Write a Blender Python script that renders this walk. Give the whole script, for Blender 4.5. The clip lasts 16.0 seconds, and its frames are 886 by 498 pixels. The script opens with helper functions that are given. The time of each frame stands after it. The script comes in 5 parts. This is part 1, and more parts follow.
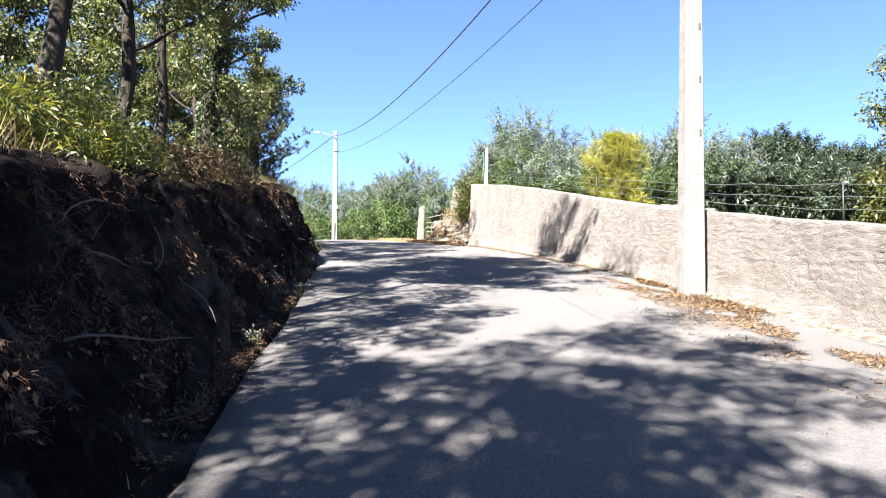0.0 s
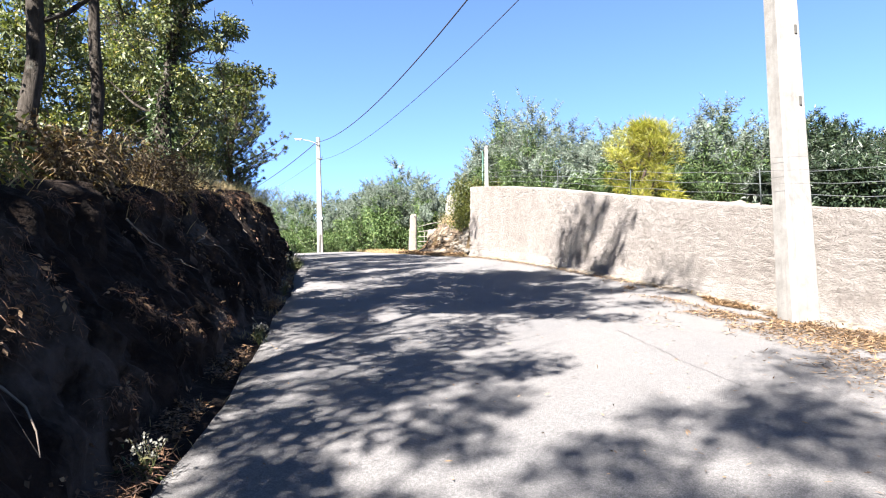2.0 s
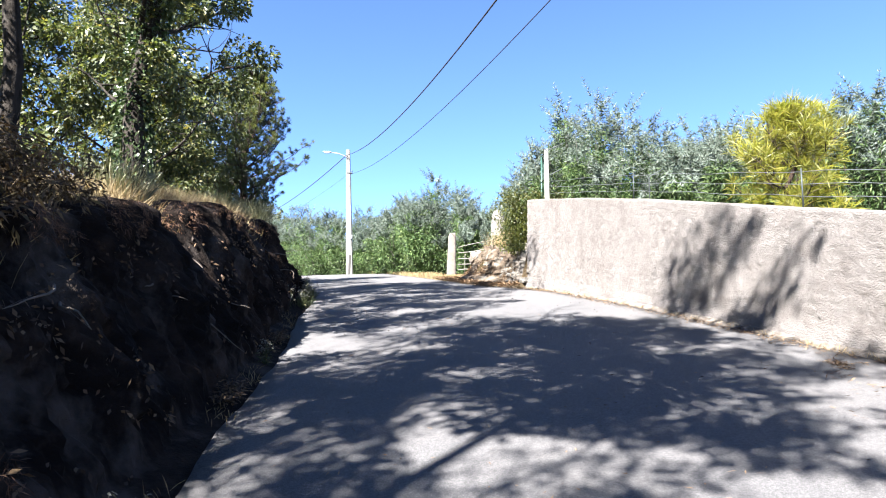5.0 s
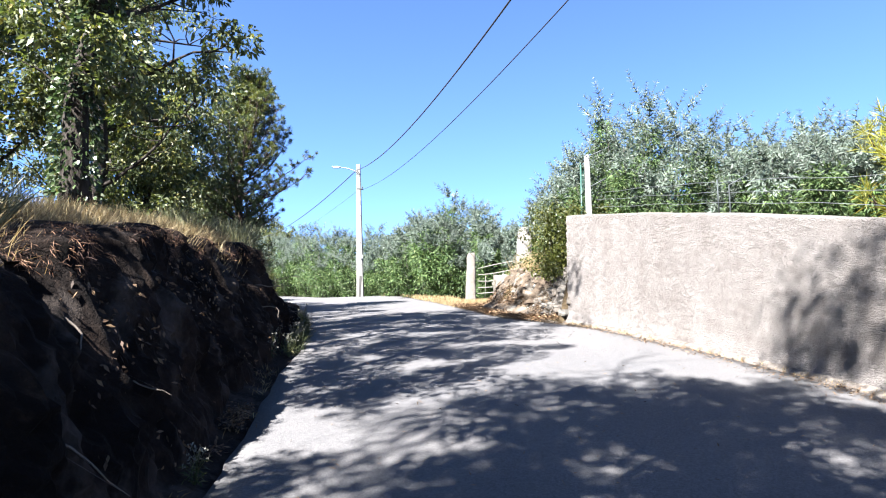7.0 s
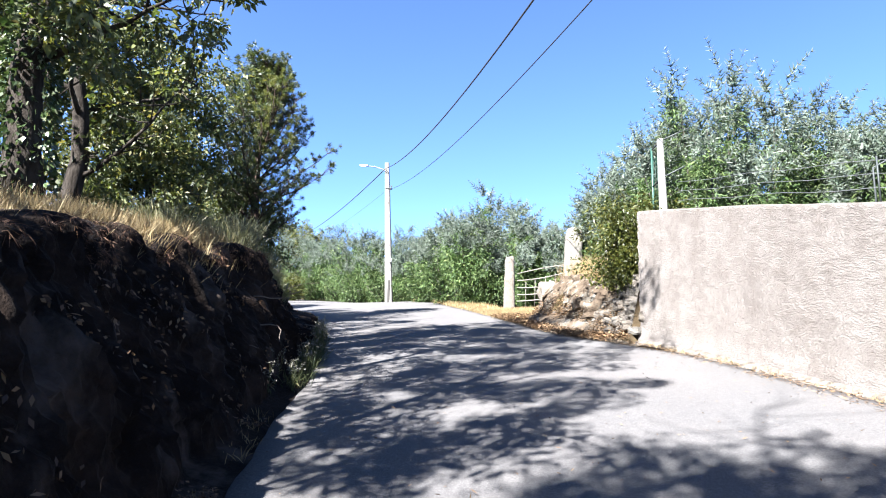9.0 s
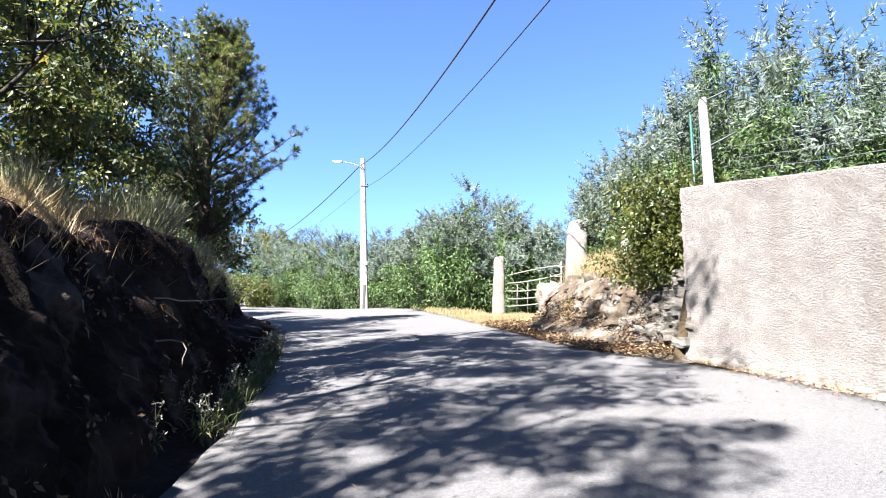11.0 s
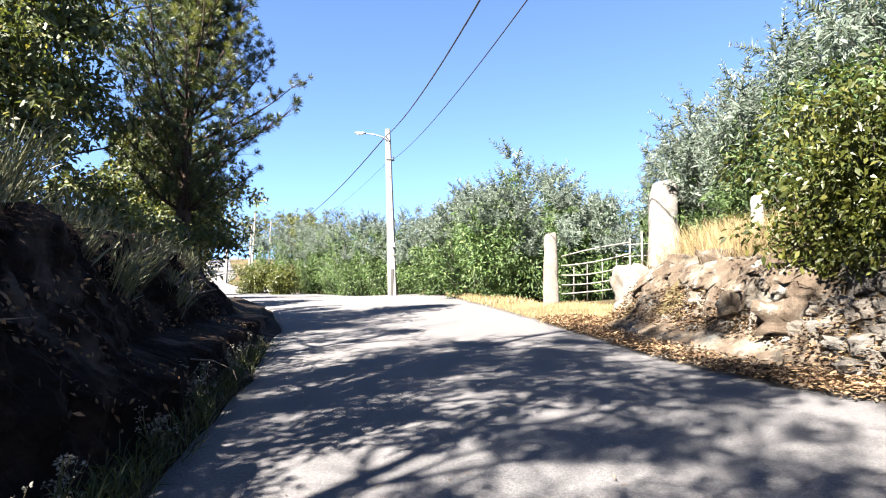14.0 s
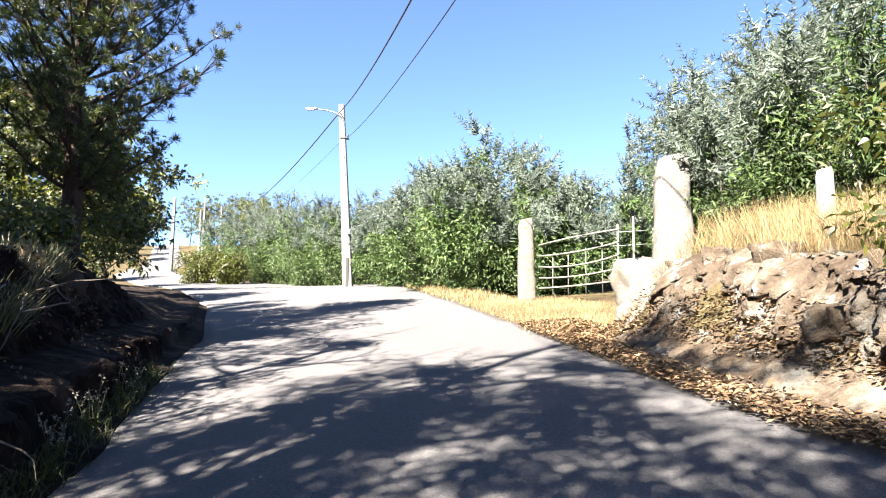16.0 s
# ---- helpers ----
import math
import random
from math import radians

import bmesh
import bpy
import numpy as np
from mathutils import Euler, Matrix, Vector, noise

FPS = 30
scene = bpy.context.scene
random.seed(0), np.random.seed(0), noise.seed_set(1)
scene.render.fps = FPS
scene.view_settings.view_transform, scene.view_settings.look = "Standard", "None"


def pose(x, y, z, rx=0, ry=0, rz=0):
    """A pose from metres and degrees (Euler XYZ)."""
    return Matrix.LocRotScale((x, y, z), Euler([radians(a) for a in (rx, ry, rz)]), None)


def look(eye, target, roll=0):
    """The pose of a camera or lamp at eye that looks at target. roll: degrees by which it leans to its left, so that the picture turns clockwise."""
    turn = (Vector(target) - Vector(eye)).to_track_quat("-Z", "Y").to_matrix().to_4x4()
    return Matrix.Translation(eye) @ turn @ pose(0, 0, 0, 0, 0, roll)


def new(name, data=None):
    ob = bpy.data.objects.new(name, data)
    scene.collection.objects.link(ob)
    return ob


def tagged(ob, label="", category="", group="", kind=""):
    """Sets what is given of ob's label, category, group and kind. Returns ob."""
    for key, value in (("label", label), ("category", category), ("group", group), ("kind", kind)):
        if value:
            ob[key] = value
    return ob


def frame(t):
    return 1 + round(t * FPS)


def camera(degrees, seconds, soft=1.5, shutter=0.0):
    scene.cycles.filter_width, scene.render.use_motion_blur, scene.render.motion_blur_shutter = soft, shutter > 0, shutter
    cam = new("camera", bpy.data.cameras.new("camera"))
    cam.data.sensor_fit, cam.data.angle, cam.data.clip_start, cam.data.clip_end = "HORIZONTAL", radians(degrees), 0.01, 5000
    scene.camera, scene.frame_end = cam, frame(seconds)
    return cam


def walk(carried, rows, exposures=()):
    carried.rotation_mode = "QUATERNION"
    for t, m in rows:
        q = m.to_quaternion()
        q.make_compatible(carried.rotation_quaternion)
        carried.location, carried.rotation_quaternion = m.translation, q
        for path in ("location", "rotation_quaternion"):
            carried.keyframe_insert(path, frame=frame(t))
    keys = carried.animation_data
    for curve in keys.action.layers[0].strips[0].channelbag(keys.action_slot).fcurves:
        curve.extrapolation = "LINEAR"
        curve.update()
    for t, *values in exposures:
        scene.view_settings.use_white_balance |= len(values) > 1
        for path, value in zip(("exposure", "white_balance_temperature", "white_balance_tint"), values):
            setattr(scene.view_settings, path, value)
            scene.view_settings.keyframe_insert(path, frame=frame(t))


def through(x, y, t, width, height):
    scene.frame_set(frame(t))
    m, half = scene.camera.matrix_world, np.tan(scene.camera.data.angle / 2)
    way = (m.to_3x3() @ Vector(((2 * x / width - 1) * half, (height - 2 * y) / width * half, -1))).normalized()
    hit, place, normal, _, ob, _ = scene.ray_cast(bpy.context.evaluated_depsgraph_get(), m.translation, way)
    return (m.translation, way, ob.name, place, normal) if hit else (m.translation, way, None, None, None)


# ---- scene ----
cam = camera(72.4, 16.0, soft=1.1)
PATH = [
    (0, (0.163, 0.042, 1.304), (0.144, 2.032, 1.507), 2.6),
    (0.5, (0.067, 0.711, 1.398), (0.043, 2.700, 1.604), 2.7),
    (1, (-0.091, 1.268, 1.488), (-0.119, 3.257, 1.702), 2.4),
    (1.5, (-0.086, 1.971, 1.590), (-0.059, 3.958, 1.816), 1.0),
    (2, (-0.145, 2.532, 1.694), (-0.127, 4.519, 1.923), 0.7),
    (2.5, (-0.114, 3.149, 1.774), (-0.089, 5.135, 2.008), 0.6),
    (3, (-0.154, 3.725, 1.880), (-0.145, 5.710, 2.123), 0.9),
    (3.5, (-0.251, 4.316, 1.988), (-0.252, 6.301, 2.237), 0.7),
    (4, (-0.315, 4.899, 2.100), (-0.391, 6.881, 2.359), 1.1),
    (4.2, (-0.384, 5.141, 2.129), (-0.489, 7.120, 2.395), 1.4),
    (6.3, (-0.627, 8.029, 2.889), (-0.703, 10.000, 3.223), 0.8),
    (6.5, (-0.694, 8.197, 2.901), (-0.816, 10.163, 3.246), 0.9),
    (7, (-0.800, 8.784, 2.978), (-0.942, 10.751, 3.315), 1.0),
    (7.5, (-0.906, 9.269, 3.074), (-1.132, 11.228, 3.408), 1.0),
    (8, (-1.022, 9.834, 3.168), (-1.255, 11.792, 3.505), 1.2),
    (8.5, (-1.048, 10.355, 3.267), (-1.297, 12.310, 3.605), 1.6),
    (9, (-1.189, 10.892, 3.331), (-1.427, 12.847, 3.676), 1.6),
    (9.2, (-1.218, 11.127, 3.302), (-1.403, 13.085, 3.665), 1.5),
    (11.3, (-1.603, 13.665, 3.546), (-1.767, 15.624, 3.916), 1.2),
    (11.5, (-1.572, 13.891, 3.569), (-1.738, 15.849, 3.943), 1.4),
    (12, (-1.586, 14.494, 3.682), (-1.769, 16.454, 4.040), 1.5),
    (12.5, (-1.716, 14.971, 3.743), (-1.900, 16.932, 4.092), 1.6),
    (13, (-1.818, 15.527, 3.826), (-2.007, 17.489, 4.163), 1.5),
    (13.5, (-1.986, 16.049, 3.903), (-2.233, 18.007, 4.223), 1.5),
    (14, (-2.059, 16.669, 3.984), (-2.330, 18.626, 4.293), 0.7),
    (14.5, (-2.178, 17.211, 4.068), (-2.501, 19.162, 4.370), 1.0),
    (15, (-2.233, 17.740, 4.175), (-2.555, 19.692, 4.466), 1.0),
    (15.5, (-2.276, 18.286, 4.286), (-2.595, 20.241, 4.561), 0.8),
    (16, (-2.351, 18.835, 4.398), (-2.491, 20.813, 4.659), -0.0),
]
walk(cam, [(t, look(eye, target, roll)) for t, eye, target, roll in PATH], [(0.0, 3.54, 6450, 11.8), (4.0, 3.52, 6150, 11.5), (7.0, 3.51, 5980, 11.3), (13.0, 3.53, 6150, 11.5), (14.5, 3.68, 6700, 12.4), (16.0, 3.68, 6700, 12.4)])

# ---- world, sun, exposure ----
SUN_AZ, SUN_EL = 30.0, 41.0          # way the light travels, from +y towards +x; height of the sun
world = bpy.data.worlds.new("sky")
scene.world = world
world.use_nodes = True
wn = world.node_tree
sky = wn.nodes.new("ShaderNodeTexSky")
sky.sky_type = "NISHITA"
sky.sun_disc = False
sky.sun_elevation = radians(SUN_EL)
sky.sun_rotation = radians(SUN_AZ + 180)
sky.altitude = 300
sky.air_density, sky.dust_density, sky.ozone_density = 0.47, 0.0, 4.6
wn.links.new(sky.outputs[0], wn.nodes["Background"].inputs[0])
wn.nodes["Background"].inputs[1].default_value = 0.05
sun_data = bpy.data.lights.new("sun", "SUN")
sun_data.energy, sun_data.angle, sun_data.color = 5.0, radians(0.53), (1.0, 0.95, 0.87)
sun = new("sun", sun_data)
sun.matrix_world = look((-20, -30, 40), (-20 + math.sin(radians(SUN_AZ)) * math.cos(radians(SUN_EL)),
                                         -30 + math.cos(radians(SUN_AZ)) * math.cos(radians(SUN_EL)), 40 - math.sin(radians(SUN_EL))))

rng = np.random.default_rng(7)


# ---- materials ----
class Mat:
    """A small builder of node materials."""

    def __init__(self, name):
        self.m = bpy.data.materials.new(name)
        self.m.use_nodes = True
        self.t = self.m.node_tree
        self.b = self.t.nodes["Principled BSDF"]
        self.co = self.t.nodes.new("ShaderNodeTexCoord").outputs["Object"]

    def put(self, socket, value):
        if isinstance(value, bpy.types.NodeSocket):
            self.t.links.new(value, socket)
        else:
            socket.default_value = value

    def noise(self, scale, detail=5, rough=0.6, co=None, stretch=None):
        n = self.t.nodes.new("ShaderNodeTexNoise")
        co = co or self.co
        if stretch:
            mp = self.t.nodes.new("ShaderNodeMapping")
            mp.inputs["Scale"].default_value = stretch
            self.put(mp.inputs[0], co)
            co = mp.outputs[0]
        self.put(n.inputs["Vector"], co)
        n.inputs["Scale"].default_value, n.inputs["Detail"].default_value, n.inputs["Roughness"].default_value = scale, detail, rough
        return n.outputs["Fac"]

    def voronoi(self, scale, feature="F1"):
        n = self.t.nodes.new("ShaderNodeTexVoronoi")
        n.feature = feature
        self.put(n.inputs["Vector"], self.co)
        n.inputs["Scale"].default_value = scale
        return n.outputs["Distance"]

    def ramp(self, fac, stops):
        n = self.t.nodes.new("ShaderNodeValToRGB")
        self.put(n.inputs[0], fac)
        el = n.color_ramp.elements
        while len(el) < len(stops):
            el.new(0.5)
        for e, (p, c) in zip(el, stops):
            e.position = p
            e.color = (*c, 1) if isinstance(c, tuple) else (c, c, c, 1)
        return n.outputs[0]

    def mix(self, fac, a, b, kind="MIX"):
        n = self.t.nodes.new("ShaderNodeMix")
        n.data_type, n.blend_type = "RGBA", kind
        self.put(n.inputs[0], fac)
        for i, v in ((6, a), (7, b)):
            self.put(n.inputs[i], (*v, 1) if isinstance(v, tuple) else v)
        return n.outputs[2]

    def math(self, op, a, b=0.0):
        n = self.t.nodes.new("ShaderNodeMath")
        n.operation = op
        self.put(n.inputs[0], a)
        self.put(n.inputs[1], b)
        return n.outputs[0]

    def island(self):
        return self.t.nodes.new("ShaderNodeNewGeometry").outputs["Random Per Island"]

    def rand(self):
        return self.t.nodes.new("ShaderNodeObjectInfo").outputs["Random"]

    def bump(self, height, strength=0.5, dist=0.02):
        n = self.t.nodes.new("ShaderNodeBump")
        n.inputs["Strength"].default_value, n.inputs["Distance"].default_value = strength, dist
        self.put(n.inputs["Height"], height)
        self.put(self.b.inputs["Normal"], n.outputs[0])

    def done(self, colour, rough=0.9, metal=0.0, spec=0.3):
        self.put(self.b.inputs["Base Color"], (*colour, 1) if isinstance(colour, tuple) else colour)
        self.put(self.b.inputs["Roughness"], rough)
        self.b.inputs["Metallic"].default_value = metal
        self.b.inputs["Specular IOR Level"].default_value = spec
        return self.m

    def leaf(self, colour, through, amount=0.35, rough=0.45):
        """A thin leaf: gloss on the face, light coming through it."""
        self.done(colour, rough, 0, 0.35)
        tr = self.t.nodes.new("ShaderNodeBsdfTranslucent")
        self.put(tr.inputs[0], (*through, 1) if isinstance(through, tuple) else through)
        mx = self.t.nodes.new("ShaderNodeMixShader")
        mx.inputs[0].default_value = amount
        self.t.links.new(self.b.outputs[0], mx.inputs[1])
        self.t.links.new(tr.outputs[0], mx.inputs[2])
        self.t.links.new(mx.outputs[0], self.t.nodes["Material Output"].inputs[0])
        return self.m


def make_road():
    m = Mat("worn_pale_asphalt")
    grain = m.noise(140, 3, 0.7)
    big = m.noise(0.35, 5, 0.6)
    lanes = m.noise(0.9, 4, 0.6, stretch=(1.0, 0.12, 1.0))
    c = m.ramp(grain, [(0.3, (0.0281, 0.0269, 0.0274)), (0.5, (0.0663, 0.0639, 0.0639)), (0.68, (0.133, 0.128, 0.126))])
    c = m.mix(m.ramp(big, [(0.35, 0.0), (0.7, 0.6)]), c, (0.0897, 0.082, 0.0772))
    c = m.mix(m.ramp(lanes, [(0.45, 0.0), (0.75, 0.45)]), c, (0.0562, 0.0546, 0.0562))
    c = m.mix(m.ramp(m.noise(14, 4, 0.75), [(0.60, 0.0), (0.72, 0.35)]), c, (0.0428, 0.039, 0.039))
    c = m.mix(1.0, c, m.ramp(m.noise(48, 2, 0.6), [(0.36, 0.80), (0.5, 1.0), (0.66, 1.18)]), "MULTIPLY")
    m.bump(m.math("ADD", grain, m.math("MULTIPLY", m.noise(22, 4), 0.6)), 0.7, 0.014)
    return m.done(c, 0.88, 0, 0.25)


def make_soil():
    m = Mat("shaded_bank_soil")
    # Dark humus, lowered to near-black so the colour carries the bank's shade.
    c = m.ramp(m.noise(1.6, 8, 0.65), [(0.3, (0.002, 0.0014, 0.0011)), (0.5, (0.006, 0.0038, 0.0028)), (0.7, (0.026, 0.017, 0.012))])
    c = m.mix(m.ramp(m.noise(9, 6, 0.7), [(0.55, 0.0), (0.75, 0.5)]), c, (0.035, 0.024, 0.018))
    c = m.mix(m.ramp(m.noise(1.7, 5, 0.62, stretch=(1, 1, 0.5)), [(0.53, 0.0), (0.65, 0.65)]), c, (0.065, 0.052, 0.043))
    m.bump(m.math("ADD", m.noise(6, 8, 0.7), m.math("MULTIPLY", m.noise(40, 4), 0.35)), 0.9, 0.08)
    return m.done(c, 0.97, 0, 0.1)


def make_ground():
    m = Mat("dry_ground")
    c = m.ramp(m.noise(0.8, 8, 0.65), [(0.3, (0.0221, 0.0162, 0.00883)), (0.5, (0.0552, 0.0397, 0.0221)), (0.7, (0.092, 0.0692, 0.0383))])
    c = m.mix(m.ramp(m.noise(0.25, 4), [(0.45, 0.0), (0.65, 0.55)]), c, (0.0515, 0.0552, 0.0184))
    c = m.mix(m.ramp(m.noise(30, 4, 0.7), [(0.5, 0.0), (0.7, 0.5)]), c, (0.0331, 0.0206, 0.011))
    m.bump(m.noise(20, 6, 0.7), 0.8, 0.05)
    return m.done(c, 0.96, 0, 0.1)


def make_wall():
    m = Mat("rough_cast_render")
    c = m.ramp(m.noise(3.0, 8, 0.7), [(0.25, (0.0949, 0.0829, 0.0747)), (0.5, (0.137, 0.123, 0.113)), (0.75, (0.167, 0.152, 0.141))])
    c = m.mix(m.ramp(m.noise(0.7, 4, 0.6, stretch=(1, 1, 0.35)), [(0.5, 0.0), (0.72, 0.3)]), c, (0.0822, 0.0688, 0.0596))
    c = m.mix(m.ramp(m.noise(26, 4, 0.7, stretch=(1, 1, 2.2)), [(0.585, 0.0), (0.67, 0.6)]), c, (0.0589, 0.0485, 0.0407))
    m.bump(m.math("ADD", m.noise(34, 5, 0.65, stretch=(1, 1, 2.0)), m.math("MULTIPLY", m.noise(8, 3), 0.6)), 1.0, 0.05)
    return m.done(c, 0.95, 0, 0.15)


def make_concrete(name, lo, hi, streak=True):
    m = Mat(name)
    c = m.ramp(m.noise(5, 7, 0.7), [(0.3, lo), (0.7, hi)])
    c = m.mix(m.ramp(m.noise(3, 5, 0.7, stretch=(4, 4, 0.25)), [(0.52, 0.0), (0.7, 0.5)]), c, tuple(v * 0.6 for v in lo))
    m.bump(m.noise(60, 5, 0.7), 0.5, 0.006)
    return m.done(c, 0.88, 0, 0.25)


def make_granite(name, warm=0.0, tone=1.0):
    m = Mat(name)
    c = m.ramp(m.noise(90, 3, 0.8), [(0.35, (0.0627, 0.0576, 0.0517)), (0.5, (0.114, 0.107, 0.0981)), (0.65, (0.174, 0.164, 0.152))])
    c = m.mix(m.ramp(m.noise(4, 6, 0.7), [(0.50, 0.0), (0.62, 0.6)]), c, (0.177, 0.17, 0.152))
    c = m.mix(m.ramp(m.noise(6, 6, 0.75), [(0.50, 0.0), (0.62, 0.75)]), c, (0.07 + warm, 0.072 + warm * 0.6, 0.06))
    c = m.mix(m.math("MULTIPLY", m.rand(), 0.5), c, (0.0886, 0.0701, 0.0531))
    c = m.mix(1.0, c, (tone * 0.97, tone * 0.95, tone * 0.93), "MULTIPLY")
    m.bump(m.math("ADD", m.noise(12, 6, 0.7), m.math("MULTIPLY", m.noise(70, 3), 0.4)), 0.8, 0.03)
    return m.done(c, 0.93, 0, 0.2)


def make_bark(name, dark, light, scale=14):
    m = Mat(name)
    c = m.ramp(m.noise(scale, 6, 0.7, stretch=(1, 1, 0.3)), [(0.35, dark), (0.65, light)])
    c = m.mix(m.ramp(m.noise(5, 5), [(0.58, 0.0), (0.7, 0.5)]), c, (0.07, 0.07, 0.06))
    m.bump(m.noise(scale * 1.6, 6, 0.7, stretch=(1, 1, 0.25)), 1.0, 0.04)
    return m.done(c, 0.95, 0, 0.1)


def make_leaf(name, stops, through, amount=0.35, rough=0.45):
    m = Mat(name)
    c = m.ramp(m.island(), stops)
    clump = m.ramp(m.noise(0.9, 3), [(0.35, 0.7), (0.7, 1.4)])
    c = m.mix(1.0, c, clump, "MULTIPLY")
    return m.leaf(c, m.mix(1.0, c, through, "MULTIPLY"), amount, rough)


def make_plain(name, colour, rough=0.6, metal=0.0, vary=0.25):
    m = Mat(name)
    c = m.mix(m.ramp(m.noise(18, 5, 0.7), [(0.35, 0.0), (0.7, 1.0)]), colour, tuple(v * (1 - vary) for v in colour))
    m.bump(m.noise(60, 3), 0.2, 0.003)
    return m.done(c, rough, metal, 0.4)


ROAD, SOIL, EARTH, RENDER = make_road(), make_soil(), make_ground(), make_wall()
POLE = make_concrete("weathered_pole_concrete", (0.0767, 0.0713, 0.0651), (0.131, 0.125, 0.118))
POST = make_concrete("fence_post_concrete", (0.146, 0.141, 0.131), (0.206, 0.201, 0.19))
GRANITE, BANKROCK, FIELDSTONE = make_granite("granite"), make_granite("stained_granite", 0.05), make_granite("field_stone", 0.02, 0.85)
OAKBARK = make_bark("oak_bark", (0.010, 0.008, 0.006), (0.038, 0.032, 0.027))
PINEBARK = make_bark("pine_bark", (0.014, 0.010, 0.008), (0.05, 0.034, 0.026), 10)
PALEBARK = make_bark("acacia_bark", (0.03, 0.027, 0.022), (0.085, 0.078, 0.068), 20)
OAKLEAF = make_leaf("oak_leaf", [(0.0, (0.0205, 0.03, 0.0126)), (0.5, (0.0474, 0.0608, 0.0197)), (0.85, (0.0837, 0.0932, 0.0284)), (1.0, (0.142, 0.118, 0.0379))], (1.5, 1.5, 0.8), 0.35, 0.52)
BROWNLITTER = make_leaf("dead_brown_leaf", [(0.0, (0.0158, 0.00869, 0.00474)), (0.5, (0.0553, 0.03, 0.0142)), (1.0, (0.126, 0.079, 0.0395))], (1.0, 0.9, 0.8), 0.1, 0.8)
PINELEAF = make_leaf("pine_needle", [(0.0, (0.0134, 0.0244, 0.0079)), (0.6, (0.0269, 0.0402, 0.0111)), (1.0, (0.0624, 0.0671, 0.0134))], (1.4, 1.4, 0.7), 0.25)
DARKLEAF = make_leaf("dark_needle", [(0.0, (0.00632, 0.0126, 0.00632)), (0.6, (0.0158, 0.0269, 0.0126)), (1.0, (0.0355, 0.049, 0.0237))], (1.2, 1.3, 0.8), 0.2)
YOUNGPINE = make_leaf("young_pine_needle", [(0.0, (0.102, 0.113, 0.00949)), (0.6, (0.156, 0.155, 0.0158)), (1.0, (0.193, 0.165, 0.026))], (1.3, 1.3, 0.8), 0.4)
ACACIA = make_leaf("acacia_leaf", [(0.0, (0.0189, 0.0386, 0.01)), (0.5, (0.0391, 0.0691, 0.0168)), (0.85, (0.065, 0.0968, 0.0284)), (1.0, (0.104, 0.128, 0.049))], (1.2, 1.4, 0.8), 0.3, 0.68)
SILVER = make_leaf("acacia_tip", [(0.0, (0.0454, 0.0651, 0.0466)), (0.6, (0.0778, 0.0972, 0.0734)), (1.0, (0.125, 0.141, 0.119))], (1.1, 1.2, 0.9), 0.3, 0.68)
LIME = make_leaf("shrub_leaf", [(0.0, (0.0215, 0.0296, 0.00555)), (0.6, (0.0462, 0.0542, 0.0092)), (1.0, (0.0755, 0.0733, 0.016))], (1.4, 1.4, 0.7), 0.35)
BROOM = make_leaf("broom_stem", [(0.0, (0.0497, 0.056, 0.0253)), (0.6, (0.0996, 0.0996, 0.0497)), (1.0, (0.187, 0.168, 0.0932))], (1.1, 1.1, 0.7), 0.2)
FERN = make_leaf("fern_leaf", [(0.0, (0.0415, 0.0585, 0.01)), (0.6, (0.0886, 0.1, 0.0201)), (1.0, (0.164, 0.129, 0.0272))], (1.5, 1.5, 0.6), 0.4)
STRAW = make_leaf("dry_grass_blade", [(0.0, (0.0967, 0.0635, 0.0293)), (0.5, (0.181, 0.133, 0.0614)), (1.0, (0.27, 0.217, 0.114))], (1.1, 1.0, 0.8), 0.3, 0.7)
GREENBLADE = make_leaf("grass_blade", [(0.0, (0.0138, 0.0216, 0.00553)), (0.7, (0.0326, 0.0403, 0.0111)), (1.0, (0.0812, 0.0707, 0.0271))], (1.3, 1.3, 0.7), 0.3, 0.6)
LITTER = make_leaf("fallen_leaf", [(0.0, (0.030, 0.016, 0.008)), (0.4, (0.105, 0.060, 0.028)), (1.0, (0.19, 0.128, 0.068))], (1.0, 0.9, 0.8), 0.1, 0.8)
FLOWER = make_leaf("seed_head", [(0.0, (0.0978, 0.094, 0.0743)), (1.0, (0.147, 0.143, 0.121))], (1.0, 1.0, 0.9), 0.2, 0.8)
DRYFERN = make_leaf("dry_bracken", [(0.0, (0.0221, 0.0142, 0.00632)), (0.6, (0.0553, 0.0355, 0.0158)), (1.0, (0.094, 0.0718, 0.0276))], (1.3, 1.1, 0.7), 0.3, 0.7)
NEWSHOOT = make_leaf("pine_new_growth", [(0.0, (0.0336, 0.0456, 0.00944)), (0.6, (0.0632, 0.0725, 0.0134)), (1.0, (0.0969, 0.0918, 0.0195))], (1.4, 1.4, 0.7), 0.35)
IVY = make_leaf("ivy_leaf", [(0.0, (0.0126, 0.0253, 0.0079)), (0.7, (0.0355, 0.0553, 0.0174)), (1.0, (0.102, 0.111, 0.0711))], (1.0, 1.1, 0.7), 0.2, 0.35)
RUSTNEEDLE = make_leaf("rusty_needle", [(0.0, (0.0186, 0.00806, 0.00434)), (0.5, (0.0558, 0.026, 0.0124)), (1.0, (0.105, 0.0589, 0.031))], (1.0, 0.9, 0.8), 0.1, 0.8)
CABLE = make_plain("black_cable", (0.02, 0.02, 0.022), 0.5)
STEEL = make_plain("galvanised_steel", (0.16, 0.165, 0.17), 0.5, 0.6)
WHITEPAINT = make_plain("lamp_housing", (0.20, 0.20, 0.195), 0.5)
